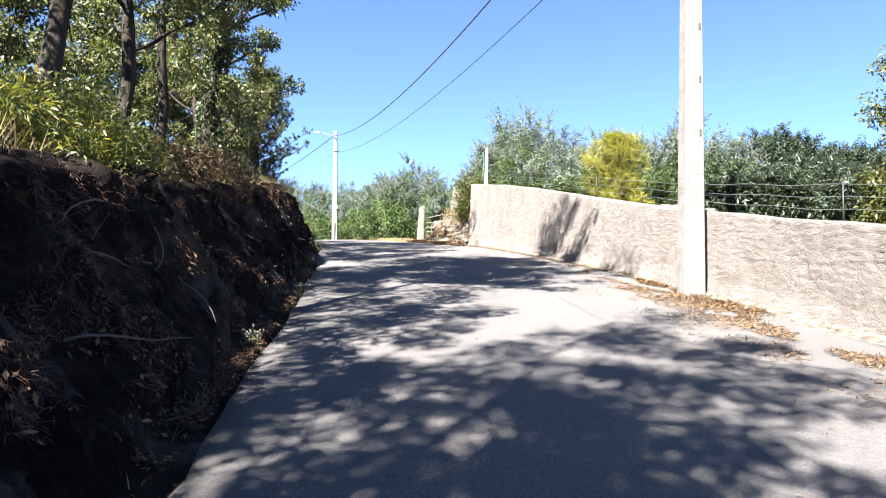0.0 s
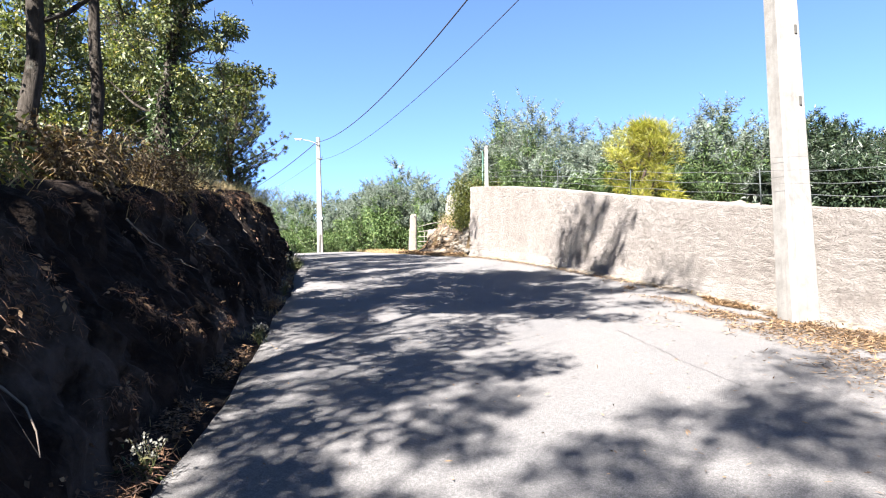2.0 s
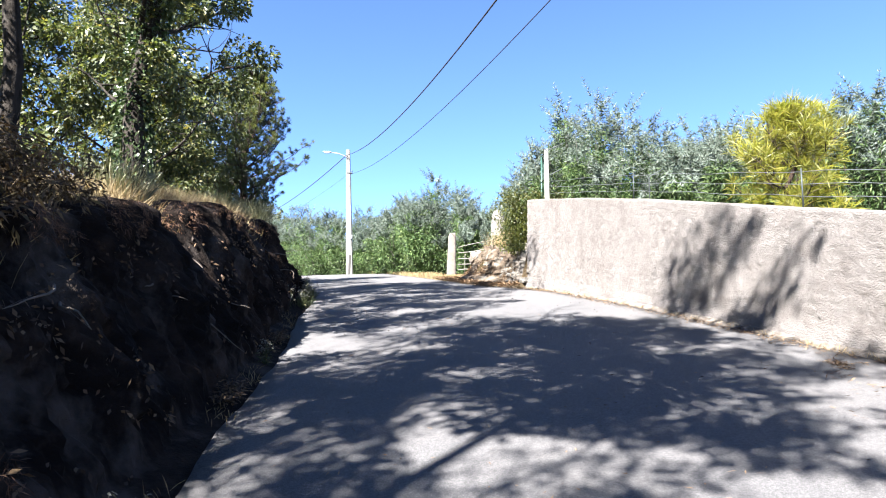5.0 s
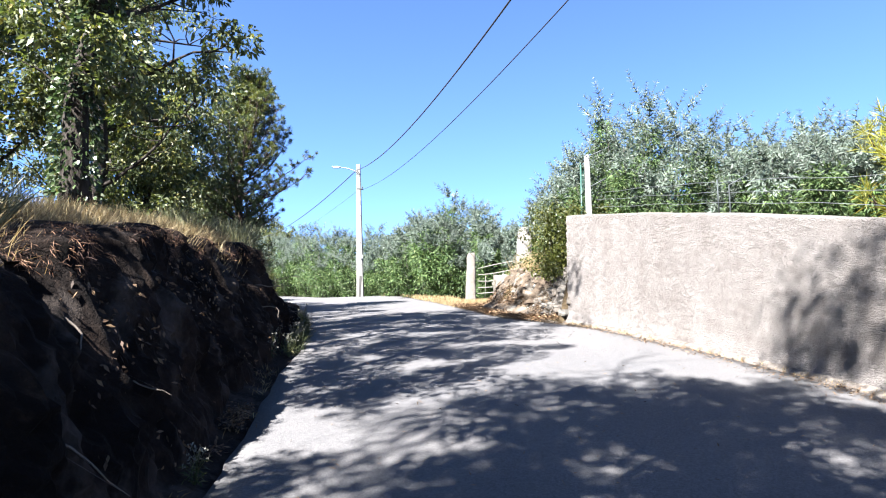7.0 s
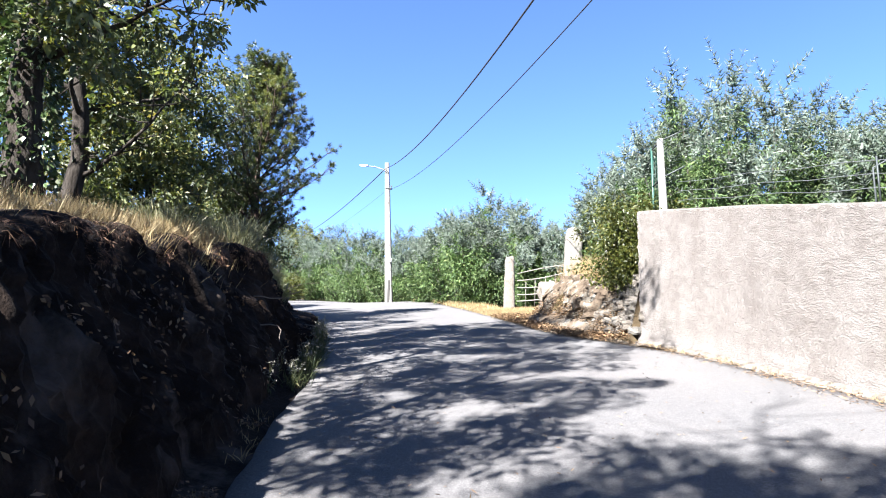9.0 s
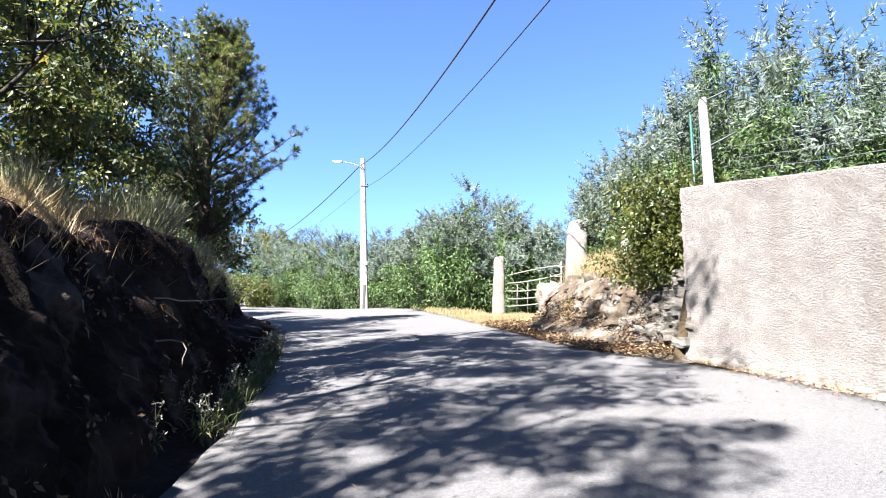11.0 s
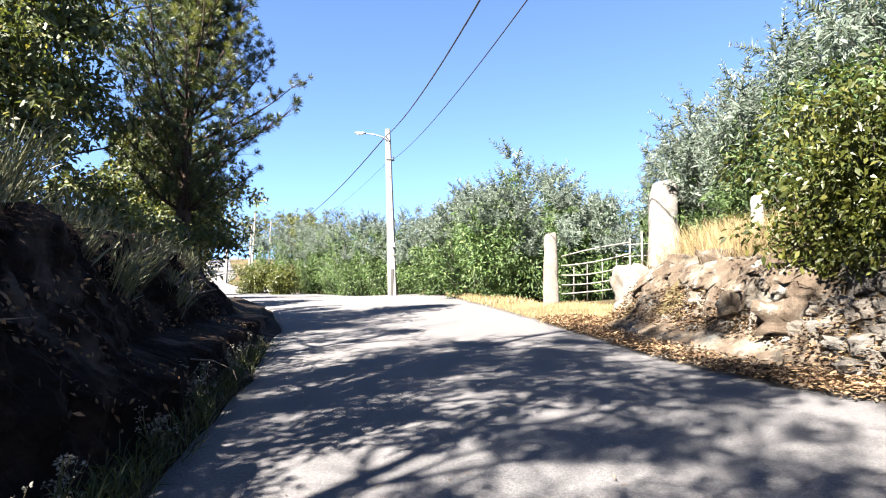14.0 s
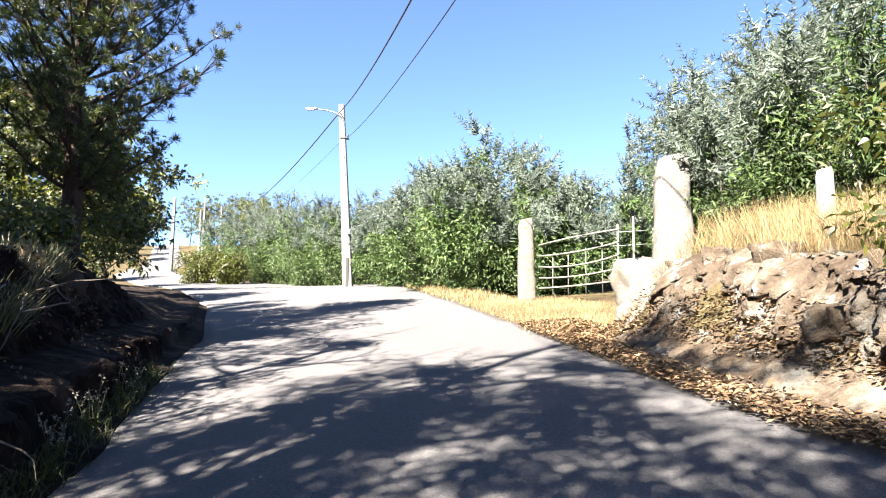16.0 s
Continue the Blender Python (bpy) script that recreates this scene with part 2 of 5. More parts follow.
DARKIRON = make_plain("dark_iron", (0.03, 0.035, 0.035), 0.6, 0.3)
GREENWIRE = make_plain("green_coated_wire", (0.015, 0.05, 0.038), 0.5)
RAIL = make_plain("grey_weathered_rail", (0.14, 0.13, 0.11), 0.7, 0.1)
TWIG = make_plain("dry_twig", (0.08, 0.064, 0.05), 0.9)
HOLESHADE = make_plain("hole_shade", (0.03, 0.028, 0.025), 0.9)
TAR = make_plain("crack_filler", (0.035, 0.03, 0.03), 0.9)
LENS = make_plain("lamp_lens", (0.5, 0.5, 0.48), 0.2)


# ---- plan: heights and lines ----
FY = np.linspace(-80, 420, 5001)


def smooth(knots, width=31):
    ys, vs = zip(*knots)
    v = np.interp(FY, ys, vs)
    return np.convolve(np.pad(v, width // 2, mode="edge"), np.ones(width) / width, "valid")


RISE = smooth([(-60, -9.6), (-30, -5.2), (0, -0.1), (7.7, 1.25), (13, 2.2), (18.6, 3.2), (24, 4.0), (33, 5.1), (45, 6.65), (60, 8.1),
               (72, 9.9), (85, 12.3), (105, 16.1), (130, 20.9), (220, 32), (420, 40)], 41)
LEFT = smooth([(-60, 2.5), (-20, 0.4), (-8, -0.3), (0, -0.85), (3, -1.12), (5.4, -1.5), (7.6, -1.8), (9.6, -2.06), (11.1, -2.38), (13.2, -2.7),
               (15.1, -3.1), (16.5, -3.42), (18.5, -3.75), (20.3, -4.2), (21.5, -4.58), (23, -5.0), (27, -6.5), (29, -7.15), (35, -10), (37.4, -11.1),
               (45, -15.8), (53.5, -21.4), (60, -27), (72, -36.5), (85, -41), (105, -52), (130, -66), (220, -110), (420, -180)], 15)
RIGHT = smooth([(-60, 9), (-20, 5.6), (0, 4.75), (4.5, 4.6), (6, 4.45), (7.2, 4.35), (8.6, 4.15), (10, 3.87), (12.4, 3.4), (14.8, 2.8), (16.7, 2.2),
                (19.2, 1.47), (20.6, 0.75), (22.4, -0.27), (23.1, -0.56), (24.7, -0.94), (26.8, -1.43), (33.5, -2.98), (44.2, -6.0), (50, -9.0), (57, -14.5),
                (62, -20), (68, -27), (75, -32.5), (85, -36.5), (105, -47.5), (130, -61), (220, -104), (420, -174)], 15)
WALLX = smooth([(-60, 9.2), (-20, 5.75), (0, 4.95), (4.5, 4.75), (6, 4.6), (7.2, 4.5), (8.6, 4.3), (10, 4.02), (12.4, 3.55), (14.8, 2.95), (16.7, 2.36),
                (19.2, 1.63), (20.8, 1.03), (21.3, 0.84), (30, -2.4), (420, -150)], 9)
WALLTOP = smooth([(-60, -7.5), (-20, -2.3), (0, 1.05), (6.1, 2.37), (7.5, 2.63), (9.1, 2.97), (10.2, 3.2), (12.1, 3.65), (14.6, 4.28), (16.7, 4.83), (19, 5.37), (20.9, 5.765), (21.3, 5.855), (40, 8), (420, 20)], 9)
BANKH = smooth([(-60, 1.5), (0, 1.6), (5, 1.55), (8, 1.5), (12, 1.65), (15, 1.75), (19, 1.6), (23, 1.45), (26, 1.3), (28.5, 0.9), (31, 0.4), (38, 0.3), (46, 0.15), (55, 0.1), (420, 0.1)])
WALL_END = 21.25


def at(line, y):
    return np.interp(y, FY, line)


def ease(v, a, b):
    s = np.clip((v - a) / (b - a), 0, 1)
    return s * s * (3 - 2 * s)


def road_z(x, y):
    return at(RISE, y) + 0.05 * np.clip(x, -12, 8)


def terrain(x, y):
    """Height of the land: bank on one side, fields and the retained ground on the other."""
    x, y = np.asarray(x, float), np.asarray(y, float)
    z = road_z(x, y)
    d = at(LEFT, y) - x
    back = 0.45 * ease(y, 19.5, 22.5) * (1 - ease(y, 28, 31))
    left = at(BANKH, y) * ease(d - back, 0.3, 1.55) + 0.10 * np.clip(d - 1.5, 0, 25)
    left = left + road_z(at(LEFT, y), y) - z
    e = x - at(RIGHT, y)
    retained = at(WALLTOP, y) - 0.62 - z + 0.02 * np.clip(e - 0.3, 0, 20)
    near = np.where(x > at(WALLX, y) + 0.13, retained, 0.0)
    bank = 1.0 * ease(e, 0.35, 1.15) * (1 - ease(y, 25.9, 27.0)) + 0.06 * np.clip(e - 1.2, 0, 15) * (1 - ease(y, 26.5, 30))
    right = np.where(y < WALL_END, near, bank)
    return z + np.where(d > 0, left, 0) + np.where(e > 0, right, 0)


def tz(x, y):
    return float(terrain(x, y))


# ---- mesh helpers ----
def mesh_of(name, verts, faces, material, smooth_faces=True):
    me = bpy.data.meshes.new(name)
    verts, faces = np.asarray(verts, np.float32), np.asarray(faces, np.int32)
    n, k = faces.shape
    me.vertices.add(len(verts))
    me.vertices.foreach_set("co", verts.ravel())
    me.loops.add(n * k)
    me.loops.foreach_set("vertex_index", faces.ravel())
    me.polygons.add(n)
    me.polygons.foreach_set("loop_start", np.arange(0, n * k, k, dtype=np.int32))
    me.polygons.foreach_set("use_smooth", np.full(n, smooth_faces))
    me.update(calc_edges=True)
    me.materials.append(material)
    return me


def part(name, bm, material, parent=None, label="", smooth_faces=False):
    """Links a bmesh as one mesh object, under a thing or a part."""
    me = bpy.data.meshes.new(name)
    for f in bm.faces:
        f.smooth = smooth_faces
    bm.to_mesh(me)
    bm.free()
    me.materials.append(material)
    ob = new(name, me)
    ob.parent = parent
    return tagged(ob, label)


def part_of(name, verts, faces, material, parent=None, label="", smooth_faces=True):
    ob = new(name, mesh_of(name, verts, faces, material, smooth_faces))
    ob.parent = parent
    return tagged(ob, label)


def empty(name, x, y, z, label, category, group="", rz=0):
    ob = new(name)
    ob.empty_display_size = 0.2
    ob.matrix_world = pose(x, y, z, 0, 0, rz)
    return tagged(ob, label, category, group)


def grid_faces(rows, cols):
    i = np.arange(rows - 1)[:, None] * cols + np.arange(cols - 1)[None, :]
    return np.stack([i, i + 1, i + cols + 1, i + cols], -1).reshape(-1, 4)


def tube(points, radii, sides=8, cap=True):
    """Vertices and quads of a tapered tube along points."""
    pts = [Vector(p) for p in points]
    vs, fs = [], []
    ref = Vector((0.31, 0.95, 0.05))
    for i, p in enumerate(pts):
        d = (pts[min(i + 1, len(pts) - 1)] - pts[max(i - 1, 0)]).normalized()
        a = d.cross(ref)
        if a.length < 0.1:
            a = d.cross(Vector((1, 0, 0)))
        a.normalize()
        b = d.cross(a)
        for k in range(sides):
            w = 2 * math.pi * k / sides
            vs.append(p + (a * math.cos(w) + b * math.sin(w)) * radii[i])
    for i in range(len(pts) - 1):
        for k in range(sides):
            j = (k + 1) % sides
            fs.append((i * sides + k, i * sides + j, (i + 1) * sides + j, (i + 1) * sides + k))
    if cap:
        n = len(vs)
        vs += [pts[0], pts[-1]]
        last = (len(pts) - 1) * sides
        for k in range(0, sides, 2):
            fs.append((n, (k + 2) % sides, k + 1, k))
            fs.append((n + 1, last + k, last + k + 1, last + (k + 2) % sides))
    return vs, fs


def merged(pieces):
    vs, fs = [], []
    for v, f in pieces:
        o = len(vs)
        vs += [tuple(p) for p in v]
        fs += [tuple(i + o for i in q) for q in f]
    return vs, fs


def box_bm(sx, sy, sz, bevel=0.0, m=None):
    bm = bmesh.new()
    bmesh.ops.create_cube(bm, size=1.0, matrix=Matrix.Diagonal((sx, sy, sz, 1)))
    if bevel:
        bmesh.ops.bevel(bm, geom=bm.edges[:], offset=bevel, segments=2, affect="EDGES", profile=0.5)
    if m is not None:
        bmesh.ops.transform(bm, matrix=m, verts=bm.verts)
    return bm


def fbm(p, scale, octaves=4):
    return noise.fractal(Vector(p) * scale, 1.0, 2.0, octaves)


def blades(base, way, length, width, bend=0.3, side=None):
    """Leaf or blade quads (numpy): from base along way; a kite of four corners, bent down at the tip."""
    n = len(base)
    way = way / np.maximum(np.linalg.norm(way, axis=1, keepdims=True), 1e-6)
    if side is None:
        side = np.cross(way, rng.normal(size=(n, 3)))
    side = side / np.maximum(np.linalg.norm(side, axis=1, keepdims=True), 1e-6)
    length, width = np.broadcast_to(length, n)[:, None], np.broadcast_to(width, n)[:, None]
    drop = np.zeros((n, 3))
    drop[:, 2] = -1
    mid = base + way * length * 0.5
    tip = base + way * length + drop * length * bend
    v = np.stack([base, mid + side * width * 0.5, tip, mid - side * width * 0.5], 1)
    return v.reshape(-1, 3)


def slivers(base, way, length, width):
    """Fine pointed leaflets (numpy), three corners each."""
    n = len(base)
    way = way / np.maximum(np.linalg.norm(way, axis=1, keepdims=True), 1e-6)
    side = np.cross(way, rng.normal(size=(n, 3)))
    side = side / np.maximum(np.linalg.norm(side, axis=1, keepdims=True), 1e-6)
    length, width = np.broadcast_to(length, n)[:, None], np.broadcast_to(width, n)[:, None]
    return np.stack([base + side * width * 0.5, base - side * width * 0.5, base + way * length], 1).reshape(-1, 3)


def quads(count):
    return np.arange(count * 4, dtype=np.int32).reshape(-1, 4)


def ball(n):
    d = rng.normal(size=(n, 3))
    d /= np.linalg.norm(d, axis=1, keepdims=True)
    return d * rng.random((n, 1)) ** (1 / 2.2)


# ---- setting: ground, road, banks, wall ----
def build_ground():
    ys = np.concatenate([np.linspace(-900, -80, 9), np.linspace(-60, -6, 28), np.arange(-5, 21, 0.5), [21.24, 21.26], np.arange(21.5, 62, 0.5), np.linspace(64, 140, 39), np.linspace(160, 1500, 14)])
    lo = -np.array([900, 300, 120, 60, 35, 22, 14, 10, 7, 5, 4, 3.4, 2.8, 2.4, 2.0, 1.7, 1.5, 1.3, 1.1, 0.9, 0.7, 0.5, 0.3, 0.12])
    hi = np.array([0.19, 0.285, 0.33, 0.45, 0.6, 0.75, 0.9, 1.1, 1.4, 1.8, 2.4, 3.2, 4.5, 6.5, 9, 13, 20, 35, 60, 120, 300, 900])
    rows = []
    for y in ys:
        xl, xr = at(LEFT, y), at(RIGHT, y)
        edge = at(WALLX, y) - 0.15 if y < WALL_END else xr
        xs = np.concatenate([xl + lo, np.linspace(xl, edge, 6), edge + hi])
        zs = terrain(xs, np.full(len(xs), y)) - 0.06
        if -13 < y < 46:
            zs = zs - 0.45 * float(at(BANKH, y)) * ease(xl - xs, 0.1, 0.5) * (1 - ease(xl - xs, 1.8, 2.6))
        zs = zs + np.where((xs < xl - 3) | (xs > xr + 1.5), [0.10 * fbm((a, y, 0), 0.4) for a in xs], 0)
        rows.append(np.stack([xs, np.full(len(xs), y), zs], 1))
    v = np.concatenate(rows)
    ob = new("ground", mesh_of("ground", v, grid_faces(len(rows), len(rows[0])), EARTH))
    tagged(ob, "dry sloping ground with brown soil and thin grass", "ground", kind="structure")


def build_road():
    ys = np.concatenate([np.arange(-40, -4, 1.0), np.arange(-4, 36, 0.2), np.arange(36, 140, 0.8)])
    cols = 26
    rows = []
    for y in ys:
        xl, xr = at(LEFT, y), at(RIGHT, y)
        xl = xl + 0.07 * fbm((0, y, 3), 0.9) + 0.03 * fbm((0, y, 9), 5)
        xr = xr + (0.08 * fbm((5, y, 3), 0.8) + 0.03 * fbm((5, y, 9), 5))
        if y < WALL_END:
            xr = min(xr, at(WALLX, y) - 0.16)
        f = np.linspace(0, 1, cols)
        xs = xl + (xr - xl) * f
        zs = road_z(xs, y) + 0.02 * (1 - (2 * f - 1) ** 2) + np.array([0.012 * fbm((a, y, 1), 0.7) for a in xs])
        xs = np.concatenate([[xs[0] - 0.02], xs, [xs[-1] + 0.02]])
        zs = np.concatenate([[zs[0] - 0.12], zs, [zs[-1] - 0.12]])
        rows.append(np.stack([xs, np.full(len(xs), y), zs], 1))
    ob = new("road", mesh_of("road", np.concatenate(rows), grid_faces(len(rows), cols + 2), ROAD))
    tagged(ob, "narrow sloping lane of pale worn asphalt", "road", kind="structure")
    return ob


def build_left_bank():
    ys = np.concatenate([np.arange(-14, 1, 0.15), np.arange(1, 29, 0.05), np.arange(29, 47, 0.15)])
    cols = 52
    us = np.linspace(0, 1, cols)
    rows = []
    for y in ys:
        xl = float(at(LEFT, y))
        h = float(at(BANKH, y))
        base = float(road_z(xl, y))
        # profile: litter toe, steep face, lip, top running back
        toe = 0.28 + 0.14 * fbm((0, y, 4), 0.7)
        back = float(ease(y, 19.5, 22.5))
        px = np.interp(us, [0, 0.12, 0.2, 0.30, 0.62, 0.70, 0.76, 1.0], [-0.02, toe, toe + 0.10, toe + 0.24 + 0.45 * back, toe + 0.75 + 0.32 * back, toe + 0.80 + 0.40 * back, toe + 1.0 + 0.4 * back, toe + 3.0])
        pz = np.interp(us, [0, 0.12, 0.2, 0.30, 0.62, 0.70, 0.76, 1.0], [-0.05, 0.04, 0.20 + 0.08 * back, 0.36, 0.90, 1.0, 1.06, 1.10])
        z = base + np.where(us < 0.15, pz, pz * h + 0.0)
        x = xl - px
        face = np.clip(np.minimum((us - 0.1) / 0.1, (0.85 - us) / 0.1), 0, 1) * min(1.0, h / 1.2)
        n1 = np.array([fbm((y * 1.0, b * 0.9, 2), 1.1, 5) for b in z])
        n2 = np.array([fbm((y * 1.0, b * 0.5, 7), 3.4, 4) for b in z])
        n3 = np.array([fbm((y * 1.0, b, 11), 11.0, 4) for b in z])
        n4 = np.array([1 - 2 * abs(fbm((y * 1.6, b * 0.55, 17), 1.9, 4)) for b in z])
        x = x + face * (0.17 * n1 * (1 - 0.4 * back) + 0.12 * n2 + 0.07 * n3 + 0.09 * n4 - 0.05)
        z = z + np.where(us > 0.66, 0.10 * n1 + 0.05 * n2, 0.0) * min(1.0, h)
        z = np.where(us > 0.78, np.maximum(z, terrain(x, np.full(cols, y)) - 0.02 + 0.05 * n2), z)
        rows.append(np.stack([x, np.full(cols, y), z], 1))
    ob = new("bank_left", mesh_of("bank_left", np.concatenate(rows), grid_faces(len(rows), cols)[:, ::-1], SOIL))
    tagged(ob, "steep cut bank of dark crumbling earth, blackened further for its shade", "bank", kind="structure")
    return np.stack(rows)


def build_right_bank():
    ys = np.arange(21.0, 28.0, 0.035)
    cols = 64
    us = np.linspace(0, 1, cols)
    rows = []
    for y in ys:
        xr = float(at(RIGHT, y))
        base = float(road_z(xr, y))
        fade = float(1 - ease(y, 25.6, 26.8)) * (0.25 + 0.75 * float(ease(y, 21.6, 22.8)))
        px = np.interp(us, [0, 0.28, 0.36, 0.66, 0.74, 1.0], [-0.04, 0.58, 0.66, 0.86, 1.05, 2.6])
        pz = np.interp(us, [0, 0.28, 0.36, 0.66, 0.74, 1.0], [-0.05, 0.26, 0.36, 0.94, 1.02, 1.10])
        n1 = np.array([fbm((y, b * 1.5, 21), 1.4, 5) for b in us])
        n2 = np.array([fbm((y, b * 1.5, 27), 5.0, 4) for b in us])
        n3 = np.array([fbm((y, b * 2.0, 33), 15.0, 3) for b in us])
        face = np.clip(np.minimum(us / 0.15, (0.95 - us) / 0.15), 0, 1)
        x = xr + px + face * (0.20 * n1 + 0.10 * n2 + 0.06 * n3)
        z = base + pz * fade + face * (0.10 * n1 + 0.09 * n2 + 0.05 * n3) * fade - 0.06 * (1 - fade)
        rows.append(np.stack([x, np.full(cols, y), z], 1))
    ob = new("bank_right", mesh_of("bank_right", np.concatenate(rows), grid_faces(len(rows), cols), PALESOIL))
    tagged(ob, "low rocky bank of pale dry earth", "bank", kind="structure")


def make_pale_soil():
    m = Mat("pale_rocky_soil")
    c = m.ramp(m.noise(2.2, 8, 0.7), [(0.3, (0.0211, 0.0133, 0.00864)), (0.5, (0.0745, 0.0572, 0.041)), (0.68, (0.153, 0.142, 0.119))])
    c = m.mix(m.ramp(m.noise(3.5, 6, 0.7), [(0.56, 0.0), (0.64, 0.7)]), c, (0.167, 0.172, 0.163))
    c = m.mix(m.ramp(m.noise(16, 5, 0.75), [(0.55, 0.0), (0.7, 0.6)]), c, (0.0193, 0.0123, 0.00864))
    m.bump(m.math("ADD", m.noise(7, 8, 0.7), m.math("MULTIPLY", m.noise(50, 4), 0.35)), 0.9, 0.06)
    return m.done(c, 0.96, 0, 0.1)


PALESOIL = make_pale_soil()


def build_wall():
    ys = np.concatenate([np.arange(-18, 4, 0.3), np.arange(4, WALL_END, 0.05), [WALL_END]])
    prof = 56
    rows = []
    thick = 0.26
    for y in ys:
        x0, top = float(at(WALLX, y)), float(at(WALLTOP, y)) + 0.012 * fbm((y, 0, 5), 1.2)
        base = float(road_z(x0, y)) - 0.15
        zs = np.linspace(base, top - 0.02, prof)
        n1 = np.array([fbm((y, b, 31), 2.5, 3) for b in zs])
        n2 = np.array([fbm((y, b * 2.0, 37), 13.0, 3) for b in zs])
        foot = np.clip(1 - (zs - base - 0.15) / 0.22, 0, 1) * 0.05
        xs = x0 - 0.010 * n1 - 0.022 * n2 - foot
        xs = np.concatenate([xs, [x0 + 0.012, x0 + thick - 0.015, x0 + thick, x0 + thick]])
        zz = np.concatenate([zs, [top, top + 0.004, top - 0.02, base]])
        rows.append(np.stack([xs, np.full(len(xs), y), zz], 1))
    n = len(rows[0])
    v = np.concatenate(rows)
    f = grid_faces(len(rows), n)[:, ::-1].tolist()
    k0 = (len(rows) - 1) * n
    # end face: front edge joined to the back edge, strip by strip
    back = np.array([[x0 + thick, WALL_END, b] for b in rows[-1][:prof, 2]])
    o = len(v)
    v = np.concatenate([v, back])
    for i in range(prof - 1):
        f.append([k0 + i, k0 + i + 1, o + i + 1, o + i])
    f.append([k0 + prof - 1, k0 + prof, k0 + prof + 1, o + prof - 1])
    ob = new("wall_1", mesh_of("wall_1", v, f, RENDER))
    tagged(ob, "long rough-cast retaining wall of pale beige render", "wall", kind="structure")


# ---- poles, cables, lamp ----
def tapered_shaft(height, w0, w1, d0, d1, lean=(0, 0)):
    """A rectangular concrete pole shaft, chamfered, tapering to the top."""
    bm = bmesh.new()
    rings = []
    for i in range(9):
        f = i / 8
        w, d = w0 + (w1 - w0) * f, d0 + (d1 - d0) * f
        c = 0.018
        pts = [(-w / 2 + c, -d / 2), (w / 2 - c, -d / 2), (w / 2, -d / 2 + c), (w / 2, d / 2 - c), (w / 2 - c, d / 2), (-w / 2 + c, d / 2), (-w / 2, d / 2 - c), (-w / 2, -d / 2 + c)]
        rings.append([bm.verts.new((px + lean[0] * f * height, py + lean[1] * f * height, f * height)) for px, py in pts])
    for a, b in zip(rings, rings[1:]):
        for k in range(8):
            bm.faces.new((a[k], a[(k + 1) % 8], b[(k + 1) % 8], b[k]))
    bm.faces.new(rings[0][::-1])
    bm.faces.new(rings[-1])
    return bm


def utility_pole(x, y, height, w0, w1, label, lean=(0, 0), rz=0.0, slots=True, sink=0.12):
    z = tz(x, y) if y > WALL_END or x < at(RIGHT, y) else float(road_z(x, y))
    p = empty("utility_pole", x, y, z - sink, label, "utility pole", "poles of the overhead line", rz)
    part("shaft", tapered_shaft(height, w0, w1, w0 * 0.8, w1 * 0.8, lean), POLE, p)
    if slots:
        for k in range(7):
            h = 2.6 + k * 0.85
            if h < height - 0.8:
                w = w0 + (w1 - w0) * h / height
                # Raised dark block; its colour stands for the shade inside a hole.
                part("climbing_hole", box_bm(0.03, 0.02, 0.11, 0.006, Matrix.Translation((w * 0.28 + lean[0] * h, -w * 0.4 - 0.002 + lean[1] * h, h))), HOLESHADE, p, "climbing hole drawn as a shade-dark block")
    return p


def street_lamp_arm(p, h, lean, side=-1):
    """Bracket, curved arm and flat lamp head near the pole's top."""
    ox, oy = lean[0] * h, lean[1] * h
    pts = [(ox, oy - 0.08, h), (ox + side * 0.25, oy - 0.12, h + 0.22), (ox + side * 0.7, oy - 0.14, h + 0.36), (ox + side * 1.15, oy - 0.16, h + 0.42)]
    v, f = tube(pts, [0.035, 0.032, 0.03, 0.028], 8)
    arm = part_of("lamp_arm", v, f, STEEL, p, "thin galvanised lamp arm")
    bm = box_bm(0.56, 0.17, 0.075, 0.03, Matrix.Translation((ox + side * 1.4, oy - 0.17, h + 0.44)))
    for w in bm.verts:
        if side * (w.co.x - ox) > 1.45:
            w.co.z += 0.02
            w.co.y = oy - 0.17 + (w.co.y - oy + 0.17) * 0.7
    head = part("lamp_head", bm, WHITEPAINT, p, "pale flat street lamp head")
    part("lens", box_bm(0.34, 0.14, 0.03, 0.01, Matrix.Translation((ox + side * 1.42, oy - 0.17, h + 0.385))), LENS, head)
    part("clamp", box_bm(0.24, 0.22, 0.05, 0.01, Matrix.Translation((ox, oy, h - 0.02))), DARKIRON, p, "dark iron clamp band")


def insulator(p, x, y, z):
    pts = [(x, y, z), (x, y, z + 0.04), (x, y, z + 0.06), (x, y, z + 0.1), (x, y, z + 0.12)]
    v, f = tube(pts, [0.02, 0.045, 0.03, 0.045, 0.015], 8)
    part_of("insulator", v, f, DARKIRON, p, "small dark insulator")


def cable(a, b, sag, radius, label):
    a, b = Vector(a), Vector(b)
    n = 40
    pts = []
    for i in range(n + 1):
        s = i / n
        q = a.lerp(b, s)
        q.z -= sag * 4 * s * (1 - s)
        pts.append(q)
    v, f = tube(pts, [radius] * (n + 1), 6)
    ob = part_of("overhead_cable", v, f, CABLE)
    tagged(ob, label, "cable", "overhead cables")


